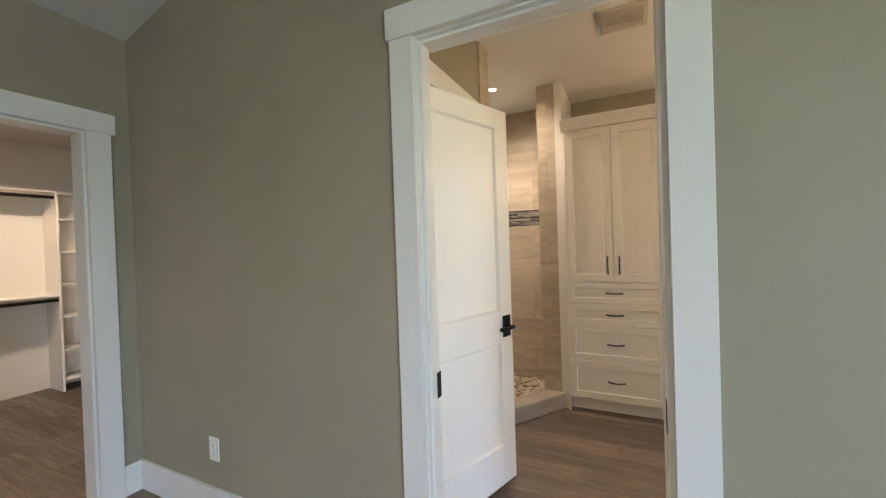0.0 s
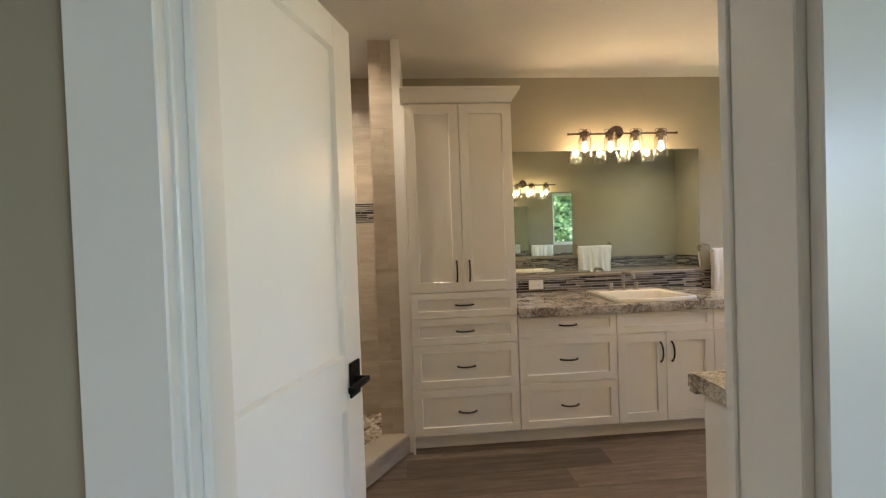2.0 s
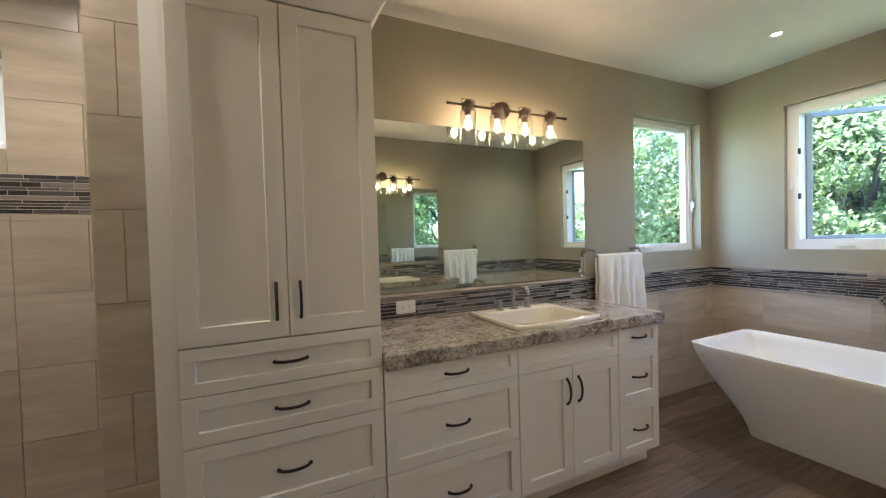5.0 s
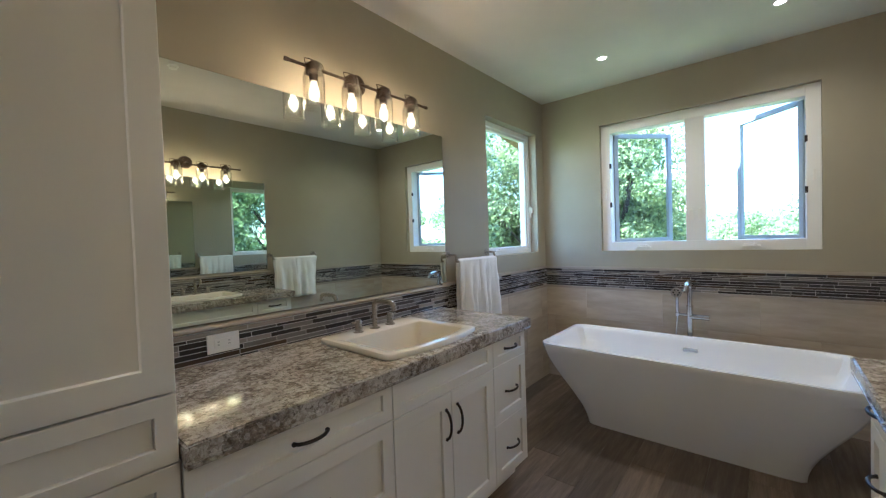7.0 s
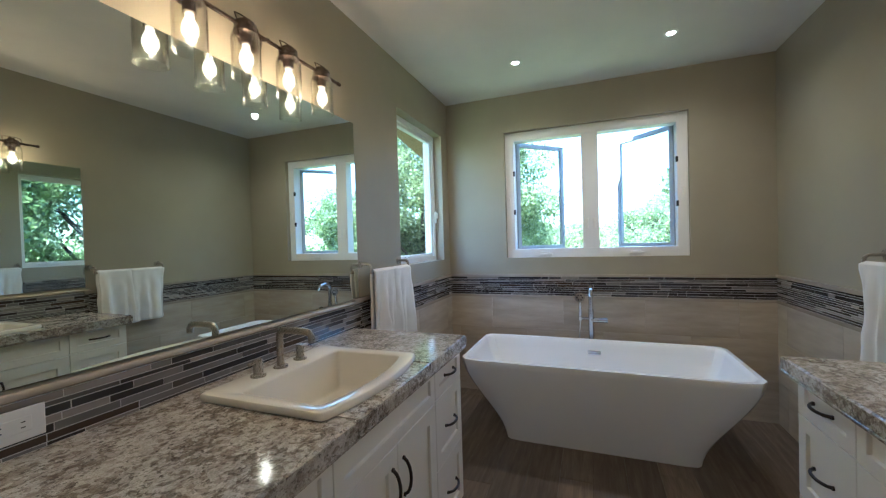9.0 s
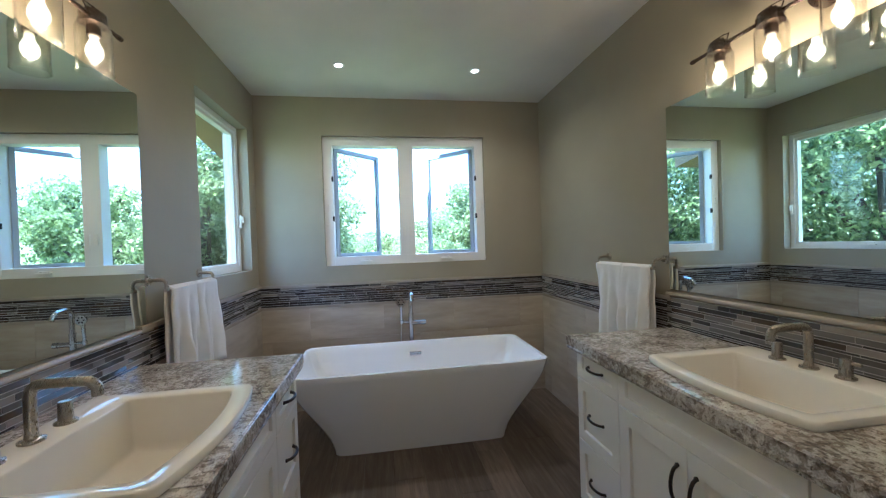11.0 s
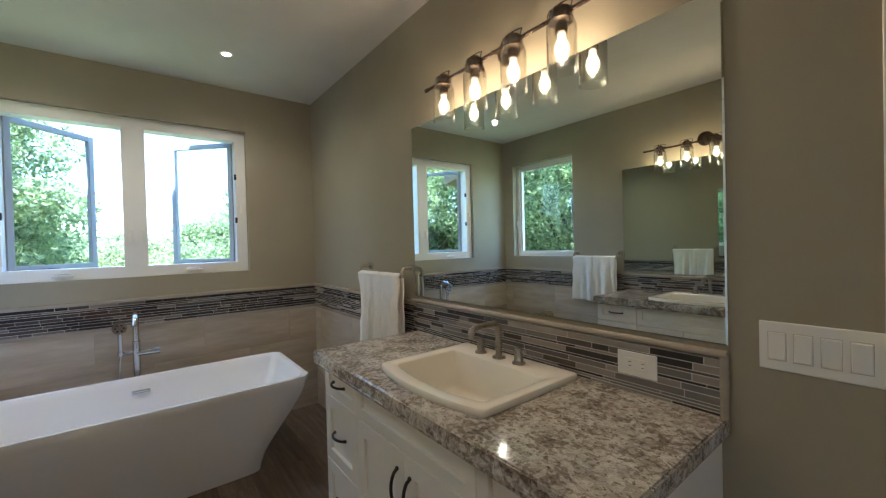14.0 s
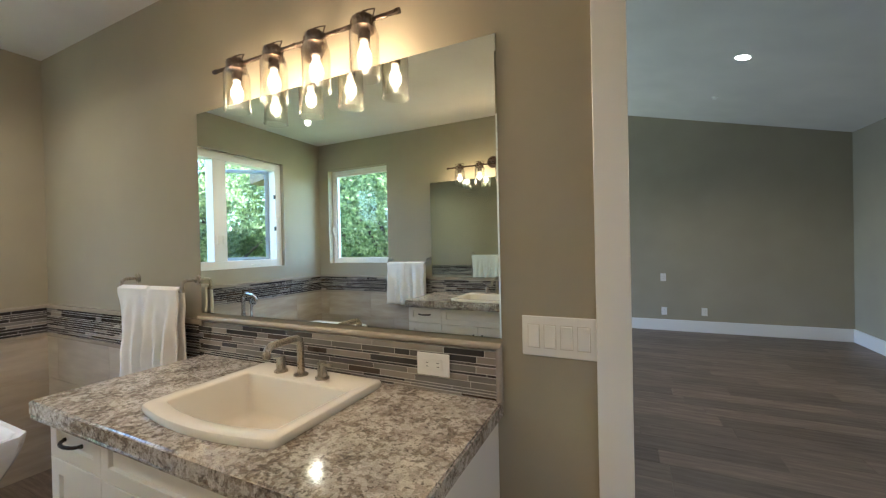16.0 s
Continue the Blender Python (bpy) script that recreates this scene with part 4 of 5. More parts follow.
# ---- shower ----
# low curb set at an angle between the entry wall and the partition
A, B = Vector((-1.055, 2.42)), Vector((-0.70, 2.93))
d2 = (B - A).normalized()
nrm = Vector((-d2.y, d2.x))
bm = bmesh.new()
vs = [bm.verts.new((p.x, p.y, z)) for z in (0.0, 0.12) for p in (A, B, B + nrm * 0.16, A + nrm * 0.16)]
for f in ((0, 1, 2, 3), (7, 6, 5, 4), (0, 4, 5, 1), (1, 5, 6, 2), (2, 6, 7, 3), (3, 7, 4, 0)):
    bm.faces.new([vs[i] for i in f])
bmesh.ops.bevel(bm, geom=bm.edges[:], offset=0.006, segments=2, affect="EDGES")
tagged(part("trim", bm, RAIL), "beige stone curb of the shower", "curb", "", "structure")

rng = random.Random(4)
verts, faces = [], []
base = bmesh.new()
bmesh.ops.create_icosphere(base, subdivisions=1, radius=1)
bv, bf = [v.co.copy() for v in base.verts], [[v.index for v in f.verts] for f in base.faces]
base.free()
step = 0.048
row = 0
y = 2.07
while y < YN - 0.02:
    x = -2.38 + (row % 2) * step / 2
    while x < -0.88:
        if (Vector((x, y)) - A).dot(nrm) > 0.17 or x < -1.2:
            rx, ry, an = rng.uniform(0.02, 0.028), rng.uniform(0.014, 0.021), rng.uniform(0, 3.1)
            o = len(verts)
            cx, cy = x + rng.uniform(-0.008, 0.008), y + rng.uniform(-0.008, 0.008)
            for v in bv:
                px, py = v.x * rx, v.y * ry
                verts.append((cx + px * math.cos(an) - py * math.sin(an), cy + px * math.sin(an) + py * math.cos(an), 0.012 + v.z * 0.009))
            faces += [[i + o for i in f] for f in bf]
        x += step
    y += step * 0.82
    row += 1
me = bpy.data.meshes.new("pebbles")
me.from_pydata(verts, [], faces)
me.polygons.foreach_set("use_smooth", [True] * len(faces))
me.materials.append(PEBBLE)
tagged(new("pebbles", me), "tan and cream river pebbles set in the shower floor", "pebble floor", "", "stuff")
bm = bmesh.new()
bed = [[bm.verts.new((x, y, z)) for x, y in ((-2.4, 2.03), (-1.171, 2.03), (-1.171, 2.43), (-1.06, 2.44), (-0.87, 2.70), (-0.87, YN), (-2.4, YN))] for z in (-0.01, 0.011)]
for i in range(7):
    bm.faces.new((bed[0][i], bed[0][(i + 1) % 7], bed[1][(i + 1) % 7], bed[1][i]))
bm.faces.new(bed[0][::-1])
bm.faces.new(bed[1])
tagged(part("floor_shower", bm, GROUT), "grouted shower floor bed", "floor", "", "structure")
bm = bmesh.new()
softbox(bm, -1.17, -1.05, 2.224, 2.425, 0.0, 0.118, 0.006, 2)
tagged(part("trim", bm, RAIL), "beige stone curb of the shower", "curb", "", "structure")

# ---- doors ----
def panel_door():
    w, h, t = 0.69, 2.055, 0.036
    root = thing("interior_door", pose(-1.0865, WY0 + 0.0215, 0.022, 0, 0, 90 - 19.5), "white painted two-panel interior door standing half open", "door")
    st, tr, mr0, mr1, br = 0.108, 0.105, 0.775, 0.95, 0.215
    for x in (0, w - st):
        bm = bmesh.new()
        softbox(bm, x, x + st, -t, 0, 0, h, 0.002, 1)
        part("stile", bm, TRIM, root)
    for z0, z1 in ((0, br), (mr0, mr1), (h - tr, h)):
        bm = bmesh.new()
        softbox(bm, st + 0.0002, w - st - 0.0002, -t, 0, z0, z1, 0.001, 1)
        part("rail", bm, TRIM, root)
    for z0, z1 in ((br, mr0), (mr1, h - tr)):
        bm = bmesh.new()
        box(bm, st + 0.0002, w - st - 0.0002, -t + 0.014, -0.014, z0 + 0.0002, z1 - 0.0002)
        # sloped sticking round the recessed panel
        for y, s in ((-t + 0.014, -1), (-0.014, 1)):
            o = [bm.verts.new((x, y + s * 0.0125, z)) for x, z in ((st, z0), (w - st, z0), (w - st, z1), (st, z1))]
            q = [bm.verts.new((x, y + s * 0.0005, z)) for x, z in ((st + 0.009, z0 + 0.009), (w - st - 0.009, z0 + 0.009), (w - st - 0.009, z1 - 0.009), (st + 0.009, z1 - 0.009))]
            for i in range(4):
                bm.faces.new((o[i], o[(i + 1) % 4], q[(i + 1) % 4], q[i]))
        part("panel", bm, TRIM, root)
    for s, y in ((-1, -t), (1, 0.0)):
        bm = bmesh.new()
        softbox(bm, w - 0.09, w - 0.026, min(y, y + s * 0.008), max(y, y + s * 0.008), 0.805, 0.922, 0.002, 1)
        esc = part("escutcheon", bm, BLACK, root, "black rectangular backplate")
        bm = bmesh.new()
        rod(bm, (w - 0.058, y, 0.862), (w - 0.058, y + s * 0.046, 0.862), 0.012, 14)
        softbox(bm, w - 0.165, w - 0.044, y + s * 0.046 - 0.008, y + s * 0.046 + 0.008, 0.852, 0.872, 0.003, 2)
        part("lever", bm, BLACK, esc, "black lever handle", smooth=True)
    bm = bmesh.new()
    box(bm, w - 0.0005, w + 0.0015, -0.03, -0.006, 0.83, 0.89)
    part("latch_plate", bm, BLACK, root)
    for z in (0.17, 0.98, 1.8):
        bm = bmesh.new()
        rod(bm, (-0.006, 0.004, z), (-0.006, 0.004, z + 0.10), 0.006, 12)
        part("hinge", bm, BLACK, root, "black butt hinge")


panel_door()
for x0, x1, y0, z0, z1, label in ((DR - 0.0016, DR - 0.0002, YB + 0.034, 0.79, 0.885, "black strike plate let into the door jamb"),
                                  (DL + 0.0122, DL + 0.0145, YB + 0.058, 0.775, 0.87, "black edge plate on the door jamb")):
    bm = bmesh.new()
    softbox(bm, x0, x1, y0, y0 + 0.03, z0, z1, 0.0004, 1)
    tagged(part("strike_plate", bm, BLACK), label, "strike plate")

# ---- plates, vents, ceiling lights ----
def outlet(place, label, flat=False):
    """Plate with its back at local y 0, face to -y."""
    root = thing("wall_outlet", place, label, "outlet", "wall outlets")
    w, h = (0.118, 0.074) if flat else (0.074, 0.118)
    bm = bmesh.new()
    softbox(bm, -w / 2, w / 2, -0.006, 0, -h / 2, h / 2, 0.003, 2)
    part("plate", bm, PLASTIC, root)
    bm = bmesh.new()
    iw, ih = (0.068, 0.034) if flat else (0.034, 0.068)
    softbox(bm, -iw / 2, iw / 2, -0.0078, -0.005, -ih / 2, ih / 2, 0.001, 1)
    rec = part("receptacle", bm, PLASTIC, root)
    for s in (-1, 1):
        for q in (-0.006, 0.006):
            cx, cz = (s * 0.019, q) if flat else (q, s * 0.019)
            a, b = (0.0038, 0.0011) if flat else (0.0011, 0.0038)
            bm = bmesh.new()
            box(bm, cx - a, cx + a, -0.0083, -0.0076, cz - b, cz + b)
            part("slot", bm, BLACK, rec)


outlet(pose(0.325, YN - 0.016, 0.972), "white horizontal duplex outlet set in the mosaic", True)
outlet(pose(0.45, YS + 0.016, 0.99, 0, 0, 180), "white horizontal duplex outlet set in the mosaic", True)
outlet(pose(-2.11, YB, 0.36), "white outlet low on the bedroom wall")
for x, z in ((-0.62, 0.815), (-0.625, 0.295), (-1.145, 0.305)):
    outlet(pose(x, YF, z, 0, 0, 180), "white outlet on the far bedroom wall")

sw = thing("light_switch", pose(0.056, YS, 1.107, 0, 0, 180), "white four-gang paddle switch plate", "light switch")
bm = bmesh.new()
softbox(bm, -0.103, 0.103, -0.006, 0, -0.058, 0.058, 0.003, 2)
part("plate", bm, PLASTIC, sw)
for k in range(4):
    x = (k - 1.5) * 0.046
    bm = bmesh.new()
    softbox(bm, x - 0.0155, x + 0.0155, -0.010, -0.003, -0.032, 0.032, 0.0015, 2)
    bmesh.ops.transform(bm, matrix=pose(0, 0, 0, 4.5 if k > 1 else -4.5), verts=bm.verts[:])
    part("paddle", bm, PLASTIC, sw)
    bm = bmesh.new()
    for s in (-1, 1):
        box(bm, x + s * 0.0165 - 0.0006, x + s * 0.0165 + 0.0006, -0.0064, -0.005, -0.034, 0.034)
        box(bm, x - 0.0165, x + 0.0165, -0.0064, -0.005, s * 0.0336 - 0.0006, s * 0.0336 + 0.0006)
    part("paddle_gap", bm, VENT, sw)


def downlight(x, y, z, label, tilt=0.0, r=0.04, watts=0.0):
    root = thing("recessed_light", pose(x, y, z, 0, -tilt, 0), label, "ceiling light", "recessed lights")
    bm = bmesh.new()
    lathe(bm, [(r, 0.0), (r - 0.002, -0.004), (r - 0.013, -0.005), (r - 0.016, 0.002)], (0, 0, 0), 28)
    part("trim_ring", bm, PLASTIC, root, smooth=True)
    bm = bmesh.new()
    lathe(bm, [(r - 0.0155, -0.001), (r - 0.03, -0.002), (0.0005, -0.002)], (0, 0, 0), 28)
    part("lens", bm, DOWNLIGHT, root, "lit lens", smooth=True, shadow=False)
    if watts:
        sp = new("recessed_beam", bpy.data.lights.new("recessed_beam", "SPOT"))
        sp.data.energy, sp.data.spot_size, sp.data.spot_blend, sp.data.shadow_soft_size, sp.data.color = watts, radians(150), 1.0, 0.03, (1.0, 0.78, 0.52)
        sp.location = (x, y, z - 0.02)


downlight(2.665, 1.785, ZC, "small lit recessed light in the bathroom ceiling", watts=DOWN_W * 1.3)
downlight(2.655, 2.755, ZC, "small lit recessed light in the bathroom ceiling", watts=DOWN_W * 1.3)
downlight(-1.21, 2.82, ZC, "small lit recessed light above the shower", watts=DOWN_W * 2.6)
downlight(-1.13, -2.3, ZLOW + SLOPE * (-1.13 - XW) + RISE * (YB + 2.3), "lit recessed light in the sloping bedroom ceiling", math.degrees(math.atan(SLOPE)), 0.07, watts=DOWN_W * 5.0)

vent = thing("ceiling_vent", pose(-0.22, 2.22, ZC), "white square exhaust fan grille in the ceiling", "vent")
bm = bmesh.new()
softbox(bm, -0.13, 0.13, -0.13, 0.13, -0.012, 0, 0.004, 2)
part("frame_plate", bm, VENT, vent)
for k in range(9):
    bm = bmesh.new()
    q = -0.1 + k * 0.025
    softbox(bm, -0.11, 0.11, q - 0.007, q + 0.007, -0.018, -0.012, 0.002, 1)
    part("slat", bm, VENT, vent)
for x, y, z, tl in ((-1.12, -3.5, ZLOW + SLOPE * (-1.12 - XW) + RISE * (YB + 3.5), 1), (0.62, 2.0, ZC, 0)):
    sp = thing("sprinkler_head", pose(x, y, z, 0, -math.degrees(math.atan(SLOPE)) * tl, 0), "small white fire sprinkler head in the ceiling", "sprinkler", "sprinkler heads")
    bm = bmesh.new()
    lathe(bm, [(0.036, 0.0), (0.034, -0.005), (0.02, -0.007), (0.018, -0.018), (0.026, -0.02), (0.0005, -0.021)], (0, 0, 0), 20)
    part("cap", bm, PLASTIC, sp, smooth=True)

# ---- closet fittings ----
def closet():
    bx = -5.63
    tower = thing("closet_shelves", pose(bx, 0, 0), "white closet shelf tower with open shelves", "shelving")
    for y in (1.495, 2.08):
        bm = bmesh.new()
        box(bm, 0, 0.30, y - 0.009, y + 0.009, 0, 2.0)
        part("side_panel", bm, SHELF, tower)
    for z in (0.1, 0.4, 0.73, 1.06, 1.39, 1.72, 1.98):
        bm = bmesh.new()
        softbox(bm, 0.0, 0.295, 1.505, 2.07, z, z + 0.019, 0.001, 1)
        part("shelf", bm, SHELF, tower)
    for z in (0.96, 1.985):
        sh = thing("hanging_shelf", pose(bx, 0, z), "white closet shelf over a hanging rod", "shelf", "closet hanging shelves")
        bm = bmesh.new()
        softbox(bm, 0, 0.32, -1.47, 1.485, 0, 0.02, 0.002, 1)
        part("board", bm, SHELF, sh)
        bm = bmesh.new()
        box(bm, 0, 0.02, -1.47, 1.485, -0.09, 0)
        part("cleat", bm, SHELF, sh)
        bm = bmesh.new()
        rod(bm, (0.27, -1.47, -0.04), (0.27, 1.485, -0.04), 0.016, 12)
        part("rod", bm, BRONZE, sh, "dark bronze hanging rod", smooth=True)
    sp = new("recessed_beam", bpy.data.lights.new("recessed_beam", "SPOT"))
    sp.data.energy, sp.data.spot_size, sp.data.spot_blend, sp.data.shadow_soft_size, sp.data.color = DOWN_W * 2.8, radians(150), 0.5, 0.05, (1.0, 0.74, 0.48)
    sp.location = (-4.4, 0.9, 2.47)


closet()
downlight(-4.4, 0.9, 2.5, "lit recessed light in the closet ceiling")

# ---- outside ----
bm = bmesh.new()
bmesh.ops.create_grid(bm, x_segments=60, y_segments=60, size=900)
for v in bm.verts:
    r = math.hypot(v.co.x, v.co.y)
    v.co.z = -3.2 + (0 if r < 25 else noise.noise(v.co * 0.008) * 0.03 * (r - 25))
tagged(part("ground", bm, GRASS), "dry green meadow below the windows", "ground", "", "structure")
solid("facade", STUCCO, "tan stucco outer wall below the rooms", "wall", (-2.5, XE + T, YB - 0.1, YN + T, -3.3, -0.13))

bm = bmesh.new()
box(bm, -3.0, 4.7, YN + T, 4.2, 0, 0.22)
for v in bm.verts:
    v.co.z += 2.56 - 0.175 * (v.co.x - 3.29)
tagged(part("eave", bm, SOFFIT), "brown wooden soffit of the sloping roof edge", "eave", "", "structure")


def tree(x, y, h, r, seed, leaves=5200, size=0.13):
    rng = np.random.default_rng(seed)
    root = thing("tree", pose(x, y, -3.3), "leafy green oak tree in sunlight outside the windows", "tree", "trees")
    bm = bmesh.new()
    pts = [Vector((0, 0, 0)), Vector((0.1, 0.05, h * 0.25)), Vector((-0.05, 0.15, h * 0.5)), Vector((0.1, 0.1, h * 0.8))]
    for k, (p, q) in enumerate(zip(pts, pts[1:])):
        rod(bm, p, q, 0.22 - 0.06 * k, 10, 0.22 - 0.06 * (k + 1))
    clumps = []
    for k in range(64):
        a, f = rng.uniform(0, 6.28), rng.uniform(0, 1)
        zz = h * (0.28 + 0.72 * f)
        rr = r * (0.35 + 0.65 * math.sin(math.pi * (0.15 + 0.8 * f))) * rng.uniform(0.25, 1.0)
        c = Vector((math.cos(a) * rr, math.sin(a) * rr, zz))
        clumps.append((c, rng.uniform(0.5, 1.0) * r * 0.36))
        if k < 10:
            s = pts[1].lerp(pts[3], min(1, max(0, f - 0.15)))
            rod(bm, s, c, 0.07, 6, 0.02)
    part("trunk", bm, BARK, root)
    n = leaves
    idx = rng.integers(0, len(clumps), n)
    cc = np.array([c[0] for c in clumps])[idx]
    cr = np.array([c[1] for c in clumps])[idx]
    d = rng.normal(size=(n, 3))
    d /= np.linalg.norm(d, axis=1)[:, None]
    rad = cr * rng.uniform(0.25, 1.08, n) ** 0.6
    p = cc + d * rad[:, None] * np.array([1, 1, 0.75])
    u = rng.normal(size=(n, 3))
    u /= np.linalg.norm(u, axis=1)[:, None]
    w = np.cross(u, rng.normal(size=(n, 3)))
    w /= np.linalg.norm(w, axis=1)[:, None]
    s = size * rng.uniform(0.6, 1.3, n)[:, None]
    quad = np.stack([p - u * s, p + w * s * 0.45, p + u * s, p - w * s * 0.45], axis=1).reshape(-1, 3)
    me = bpy.data.meshes.new("crown")
    me.vertices.add(4 * n)
    me.vertices.foreach_set("co", quad.ravel())
    me.loops.add(4 * n)
    me.loops.foreach_set("vertex_index", np.arange(4 * n))
    me.polygons.add(n)
    me.polygons.foreach_set("loop_start", np.arange(0, 4 * n, 4))
    me.update(calc_edges=True)
    me.materials.append(LEAF)
    ob = new("crown", me)
    ob.parent = root


NEAR = ((3.2, 9.5, 8.9, 2.6), (5.6, 8.6, 8.8, 2.6), (8.2, 9.6, 9.2, 2.8), (0.6, 10.5, 9.0, 2.8), (10.6, 6.9, 8.6, 2.3), (11.4, 5.0, 7.7, 2.2))
MID = ((5.0, 12.5, 10.5, 3.2), (2.0, 13.5, 10.5, 3.2), (11.5, 11.5, 10.0, 3.2), (16.0, 7.5, 9.6, 3.0), (14.6, -1.5, 6.7, 2.0), (17.5, 1.0, 4.4, 2.2), (19.0, -3.6, 7.2, 2.4), (14.2, 6.2, 8.0, 2.4), (15.0, -5.2, 6.8, 2.2), (17.5, -8.2, 7.2, 2.6), (12.5, -8.4, 6.2, 2.0), (22.0, 3.2, 4.9, 3.0), (24.0, -0.8, 6.0, 3.0))
FAR = ((38.0, 2.0, 5.2, 5.0), (42.0, -6.0, 8.0, 5.5), (36.0, 12.0, 9.5, 5.5), (45.0, 6.0, 5.6, 6.0), (40.0, -14.0, 9.0, 6.0))
for i, (x, y, h, r) in enumerate(NEAR):
    tree(x, y, h, r, 20 + i, 46000, 0.06)
for i, (x, y, h, r) in enumerate(MID):
    tree(x, y, h, r, 40 + i, 20000, 0.085)
for i, (x, y, h, r) in enumerate(FAR):
    tree(x, y, h, r, 60 + i, 7000, 0.22)

# ---- tiles, mosaic and planks ----
def wall_span(wall, axis, at, out, u0, u1, fn, skip=()):
    """Lays fn's rectangles (u0, u1, z0, z1, depth, material, name) on a wall face; axis is the wall's run."""
    for a, b, z0, z1, dep, mat, nm in fn:
        a, b = max(a, u0), min(b, u1)
        if b - a < 0.004:
            continue
        lo, hi = (at, at + out * dep) if out > 0 else (at + out * dep, at)
        if axis == "x":
            piece(nm, mat, wall, a, b, lo, hi, z0, z1)
        else:
            piece(nm, mat, wall, lo, hi, a, b, z0, z1)


def mosaic_rows(u0, u1, z0, z1, seed, dep=0.013):
    rng = random.Random(seed)
    heights = []
    total = z1 - z0
    while sum(heights) < total - 0.012:
        heights.append(rng.choice((0.0085, 0.012, 0.012, 0.017, 0.021) if dep < 0.0135 else (0.0095, 0.0095, 0.013, 0.02, 0.022, 0.022)))
    k = total / sum(heights)
    z = z0
    for h in heights:
        h *= k
        u = u0 - rng.uniform(0, 0.15)
        while u < u1:
            ln = rng.choice((0.06, 0.1, 0.14, 0.14, 0.2, 0.28)) * (1.25 if h < 0.012 else 1.0)
            mat = rng.choices(MOSAIC, (6, 2.6, 1.0, 4.5, 1.4) if dep < 0.0135 else (5, 4, 3.2, 4, 1.2) if h < 0.014 else (3.4, 4, 4.2, 3, 0.8))[0]
            yield (max(u, u0) + 0.0013, min(u + ln, u1) - 0.0013, z + 0.0013, z + h - 0.0013, dep + rng.uniform(-0.0006, 0.0006), mat, "mosaic_tile")
            u += ln
        z += h


def tile_rows(u0, u1, z0, z1, seed, w=0.61, h=0.295, dep=0.012):
    rng = random.Random(seed)
    z, k = z0, 0
    while z < z1 - 0.004:
        zt = min(z + h, z1)
        u = u0 - (0.0 if k % 2 else w / 2) - 0.07
        while u < u1:
            yield (max(u, u0) + 0.001, min(u + w, u1) - 0.001, z + 0.001, zt - 0.001, dep, TILE, "tile")
            u += w
        z, k = zt, k + 1


BZ0, BZ1 = 0.878, 1.037
VN, VS = 1.664, 1.645                                   # worktop ends
for wall, axis, at, out, u0, u1, sd in ((wall_east, "y", XE, -1, YS, YN, 11), (wall_north, "x", YN, -1, VN, XE, 12), (wall_south, "x", YS, 1, VS, XE, 13)):
    wall_span(wall, axis, at, out, u0, u1, tile_rows(u0, u1, 0.0, 0.858, sd))
    wall_span(wall, axis, at, out, u0, u1, mosaic_rows(u0, u1, BZ0, BZ1, sd))
    bk = [(u0, u1, 0.0, 0.858, 0.008, GROUT, "grout_bed"), (u0, u1, BZ0, BZ1, 0.0118, MGROUT, "grout_bed"), (u0, u1, 0.858, BZ0, 0.019, RAIL, "pencil_trim"), (u0, u1, BZ1, 1.059, 0.021, RAIL, "pencil_trim")]
    wall_span(wall, axis, at, out, u0, u1, bk)
for wall, at, out, u0, u1, zt, sd in ((wall_north, YN, -1, 0.0125, VN + 0.06, 1.024, 21), (wall_south, YS, 1, 0.238, VS + 0.03, 1.05, 22)):
    wall_span(wall, "x", at, out, u0, u1, mosaic_rows(u0, u1, CT, zt, sd, 0.014))
    wall_span(wall, "x", at, out, u0, u1, [(u0, u1, CT, zt, 0.0128, MGROUT, "grout_bed")])
for wall, a, b in ((wall_north, (0.0125, YN - 0.012, 1.036), (VN + 0.08, YN - 0.012, 1.036)), (wall_south, (0.222, YS + 0.012, 1.066), (VS + 0.03, YS + 0.012, 1.066))):
    bm = bmesh.new()
    rod(bm, a, b, 0.0105, 16)
    part("bullnose_trim", bm, RAIL, wall, smooth=True)
bm = bmesh.new()
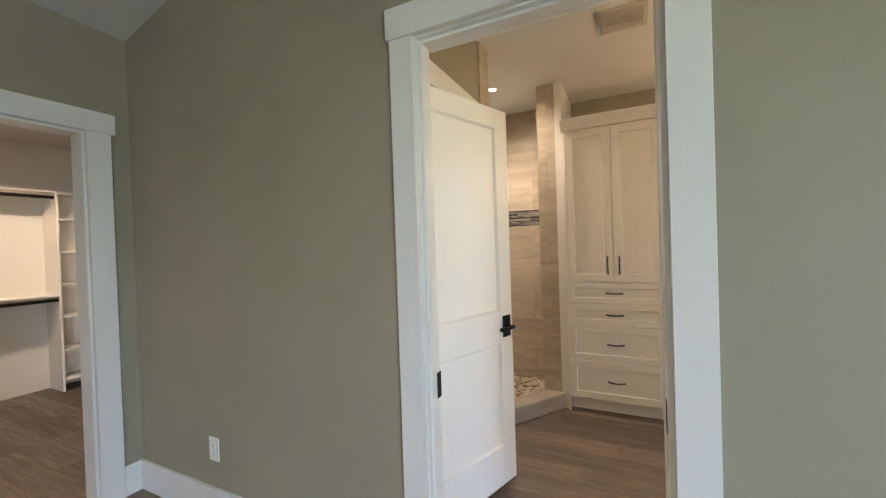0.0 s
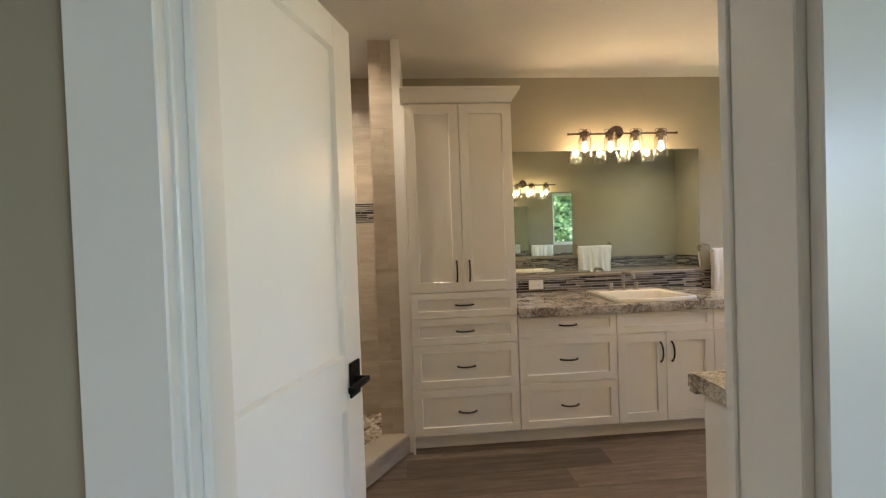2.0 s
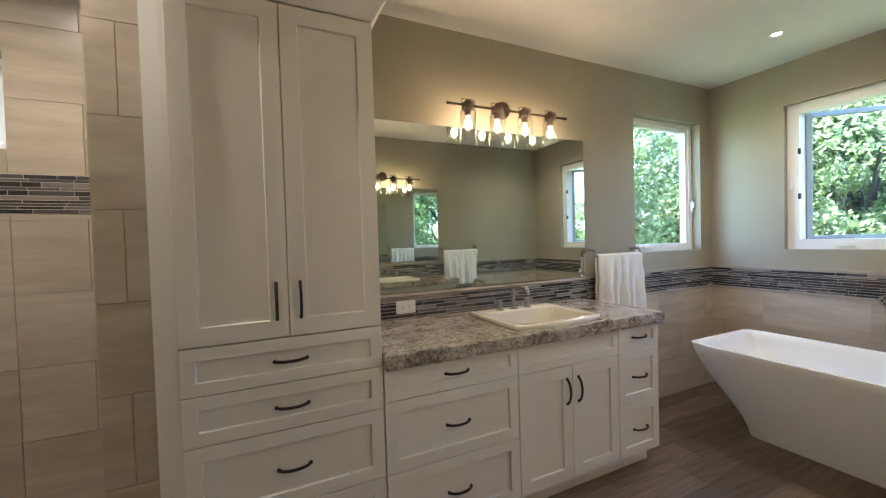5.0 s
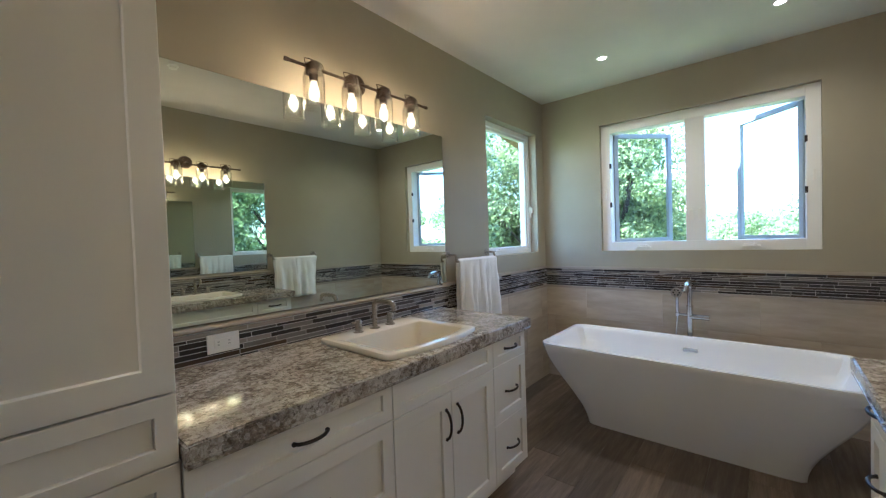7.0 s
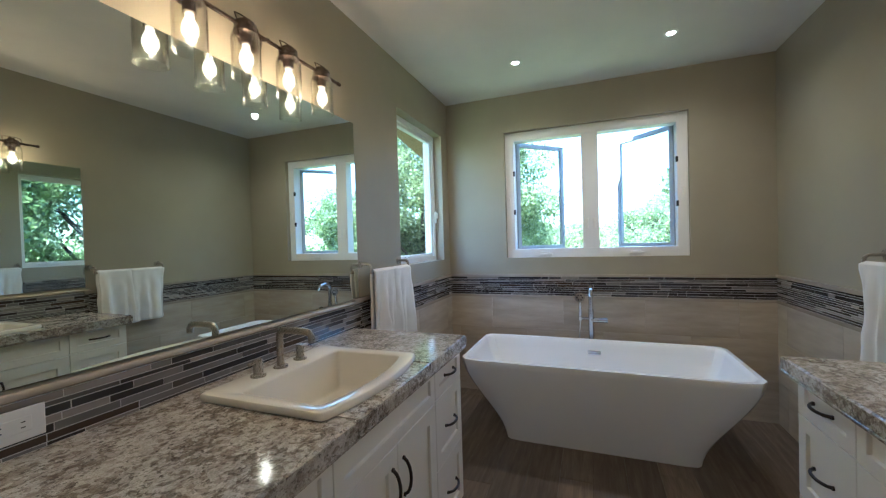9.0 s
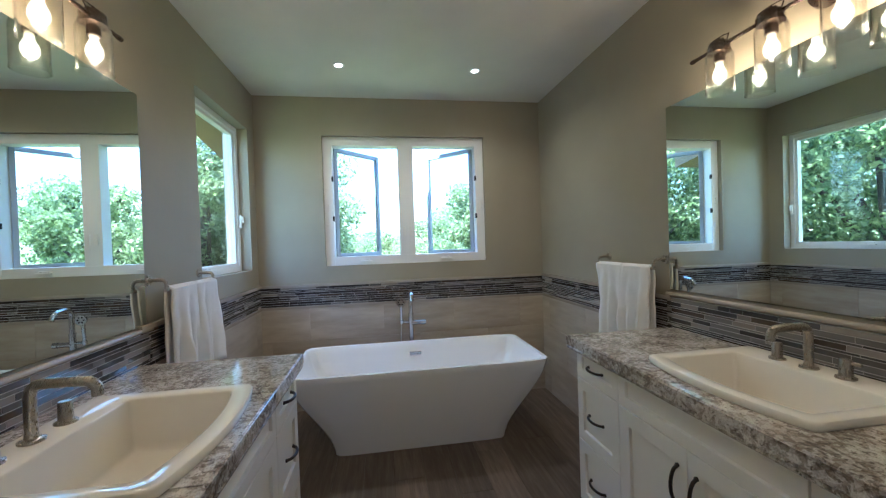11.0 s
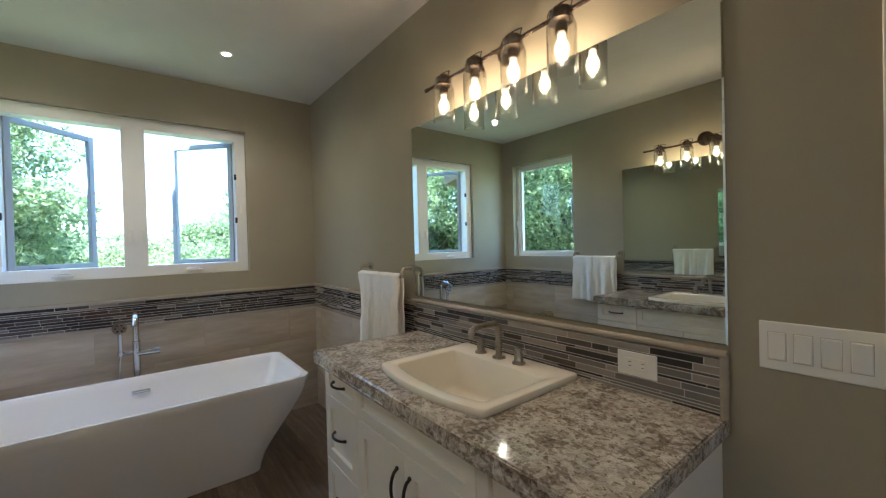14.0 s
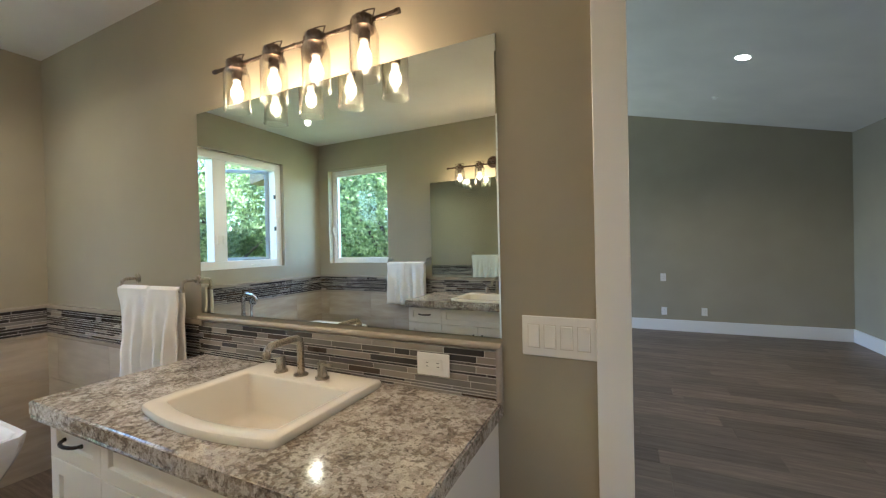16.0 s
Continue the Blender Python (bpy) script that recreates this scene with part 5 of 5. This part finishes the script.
rod(bm, (0.23, YS + 0.010, CT), (0.23, YS + 0.010, 1.066), 0.011, 12)
part("bullnose_trim", bm, RAIL, wall_south, smooth=True)
# shower walls
for args in ((wall_north, "x", YN, -1, -2.4, SHX0, 0.0, ZC, 31), (wall_north, "x", YN, -1, SHX1, -0.868, 0.0, ZC, 31), (wall_north, "x", YN, -1, SHX0, SHX1, 0.0, SHZ0, 31), (wall_north, "x", YN, -1, SHX0, SHX1, SHZ1, ZC, 31)):
    wall, axis, at, out, u0, u1, z0, z1, sd = args
    rows = [r for r in tile_rows(u0, u1, 0.0, 1.50, sd)] + [r for r in tile_rows(u0, u1, 1.66, ZC, sd)]
    cut = []
    for a, b, p, q, dep, mat, nm in rows:
        p, q = max(p, z0), min(q, z1)
        if q - p > 0.01:
            cut.append((a, b, p, q, dep, mat, nm))
    wall_span(wall, axis, at, out, u0, u1, cut)
wall_span(wall_north, "x", YN, -1, -2.4, -0.868, [(-2.4, -0.868, 1.50, 1.66, 0.0118, MGROUT, "grout_bed")])
wall_span(wall_north, "x", YN, -1, -2.4, -0.868, mosaic_rows(-2.4, -0.868, 1.502, 1.658, 41))
wall_span(partition_core, "y", -0.868, -1, 2.96, YN - 0.014, tile_rows(2.96, YN - 0.014, 0.0, ZC, 43))
wall_span(partition_core, "x", 2.96, -1, -0.88, -0.735, tile_rows(-0.88, -0.735, 0.0, ZC, 44, 0.3))
wall_span(wall_entry, "y", -1.05, 1, 2.05, 2.21, tile_rows(2.05, 2.21, 0.0, ZC, 46, 0.3))
wall_span(wall_entry, "x", 2.21, 1, -1.17, -1.038, tile_rows(-1.17, -1.038, 0.0, ZC, 47, 0.3))
wall_span(shower_west, "y", -2.4, 1, 2.03, YN - 0.014, tile_rows(2.03, YN - 0.014, 0.0, ZC, 45))
planks(-1.05, XE, YS, YN, floor, 51)
planks(-2.4, -1.05, YS, 1.91, floor, 54)
planks(XW - 0.12, 3.6, YF, YS - 0.0, floor, 52)
planks(-5.63, XW - 0.12, -1.5, 2.5, floor, 53)
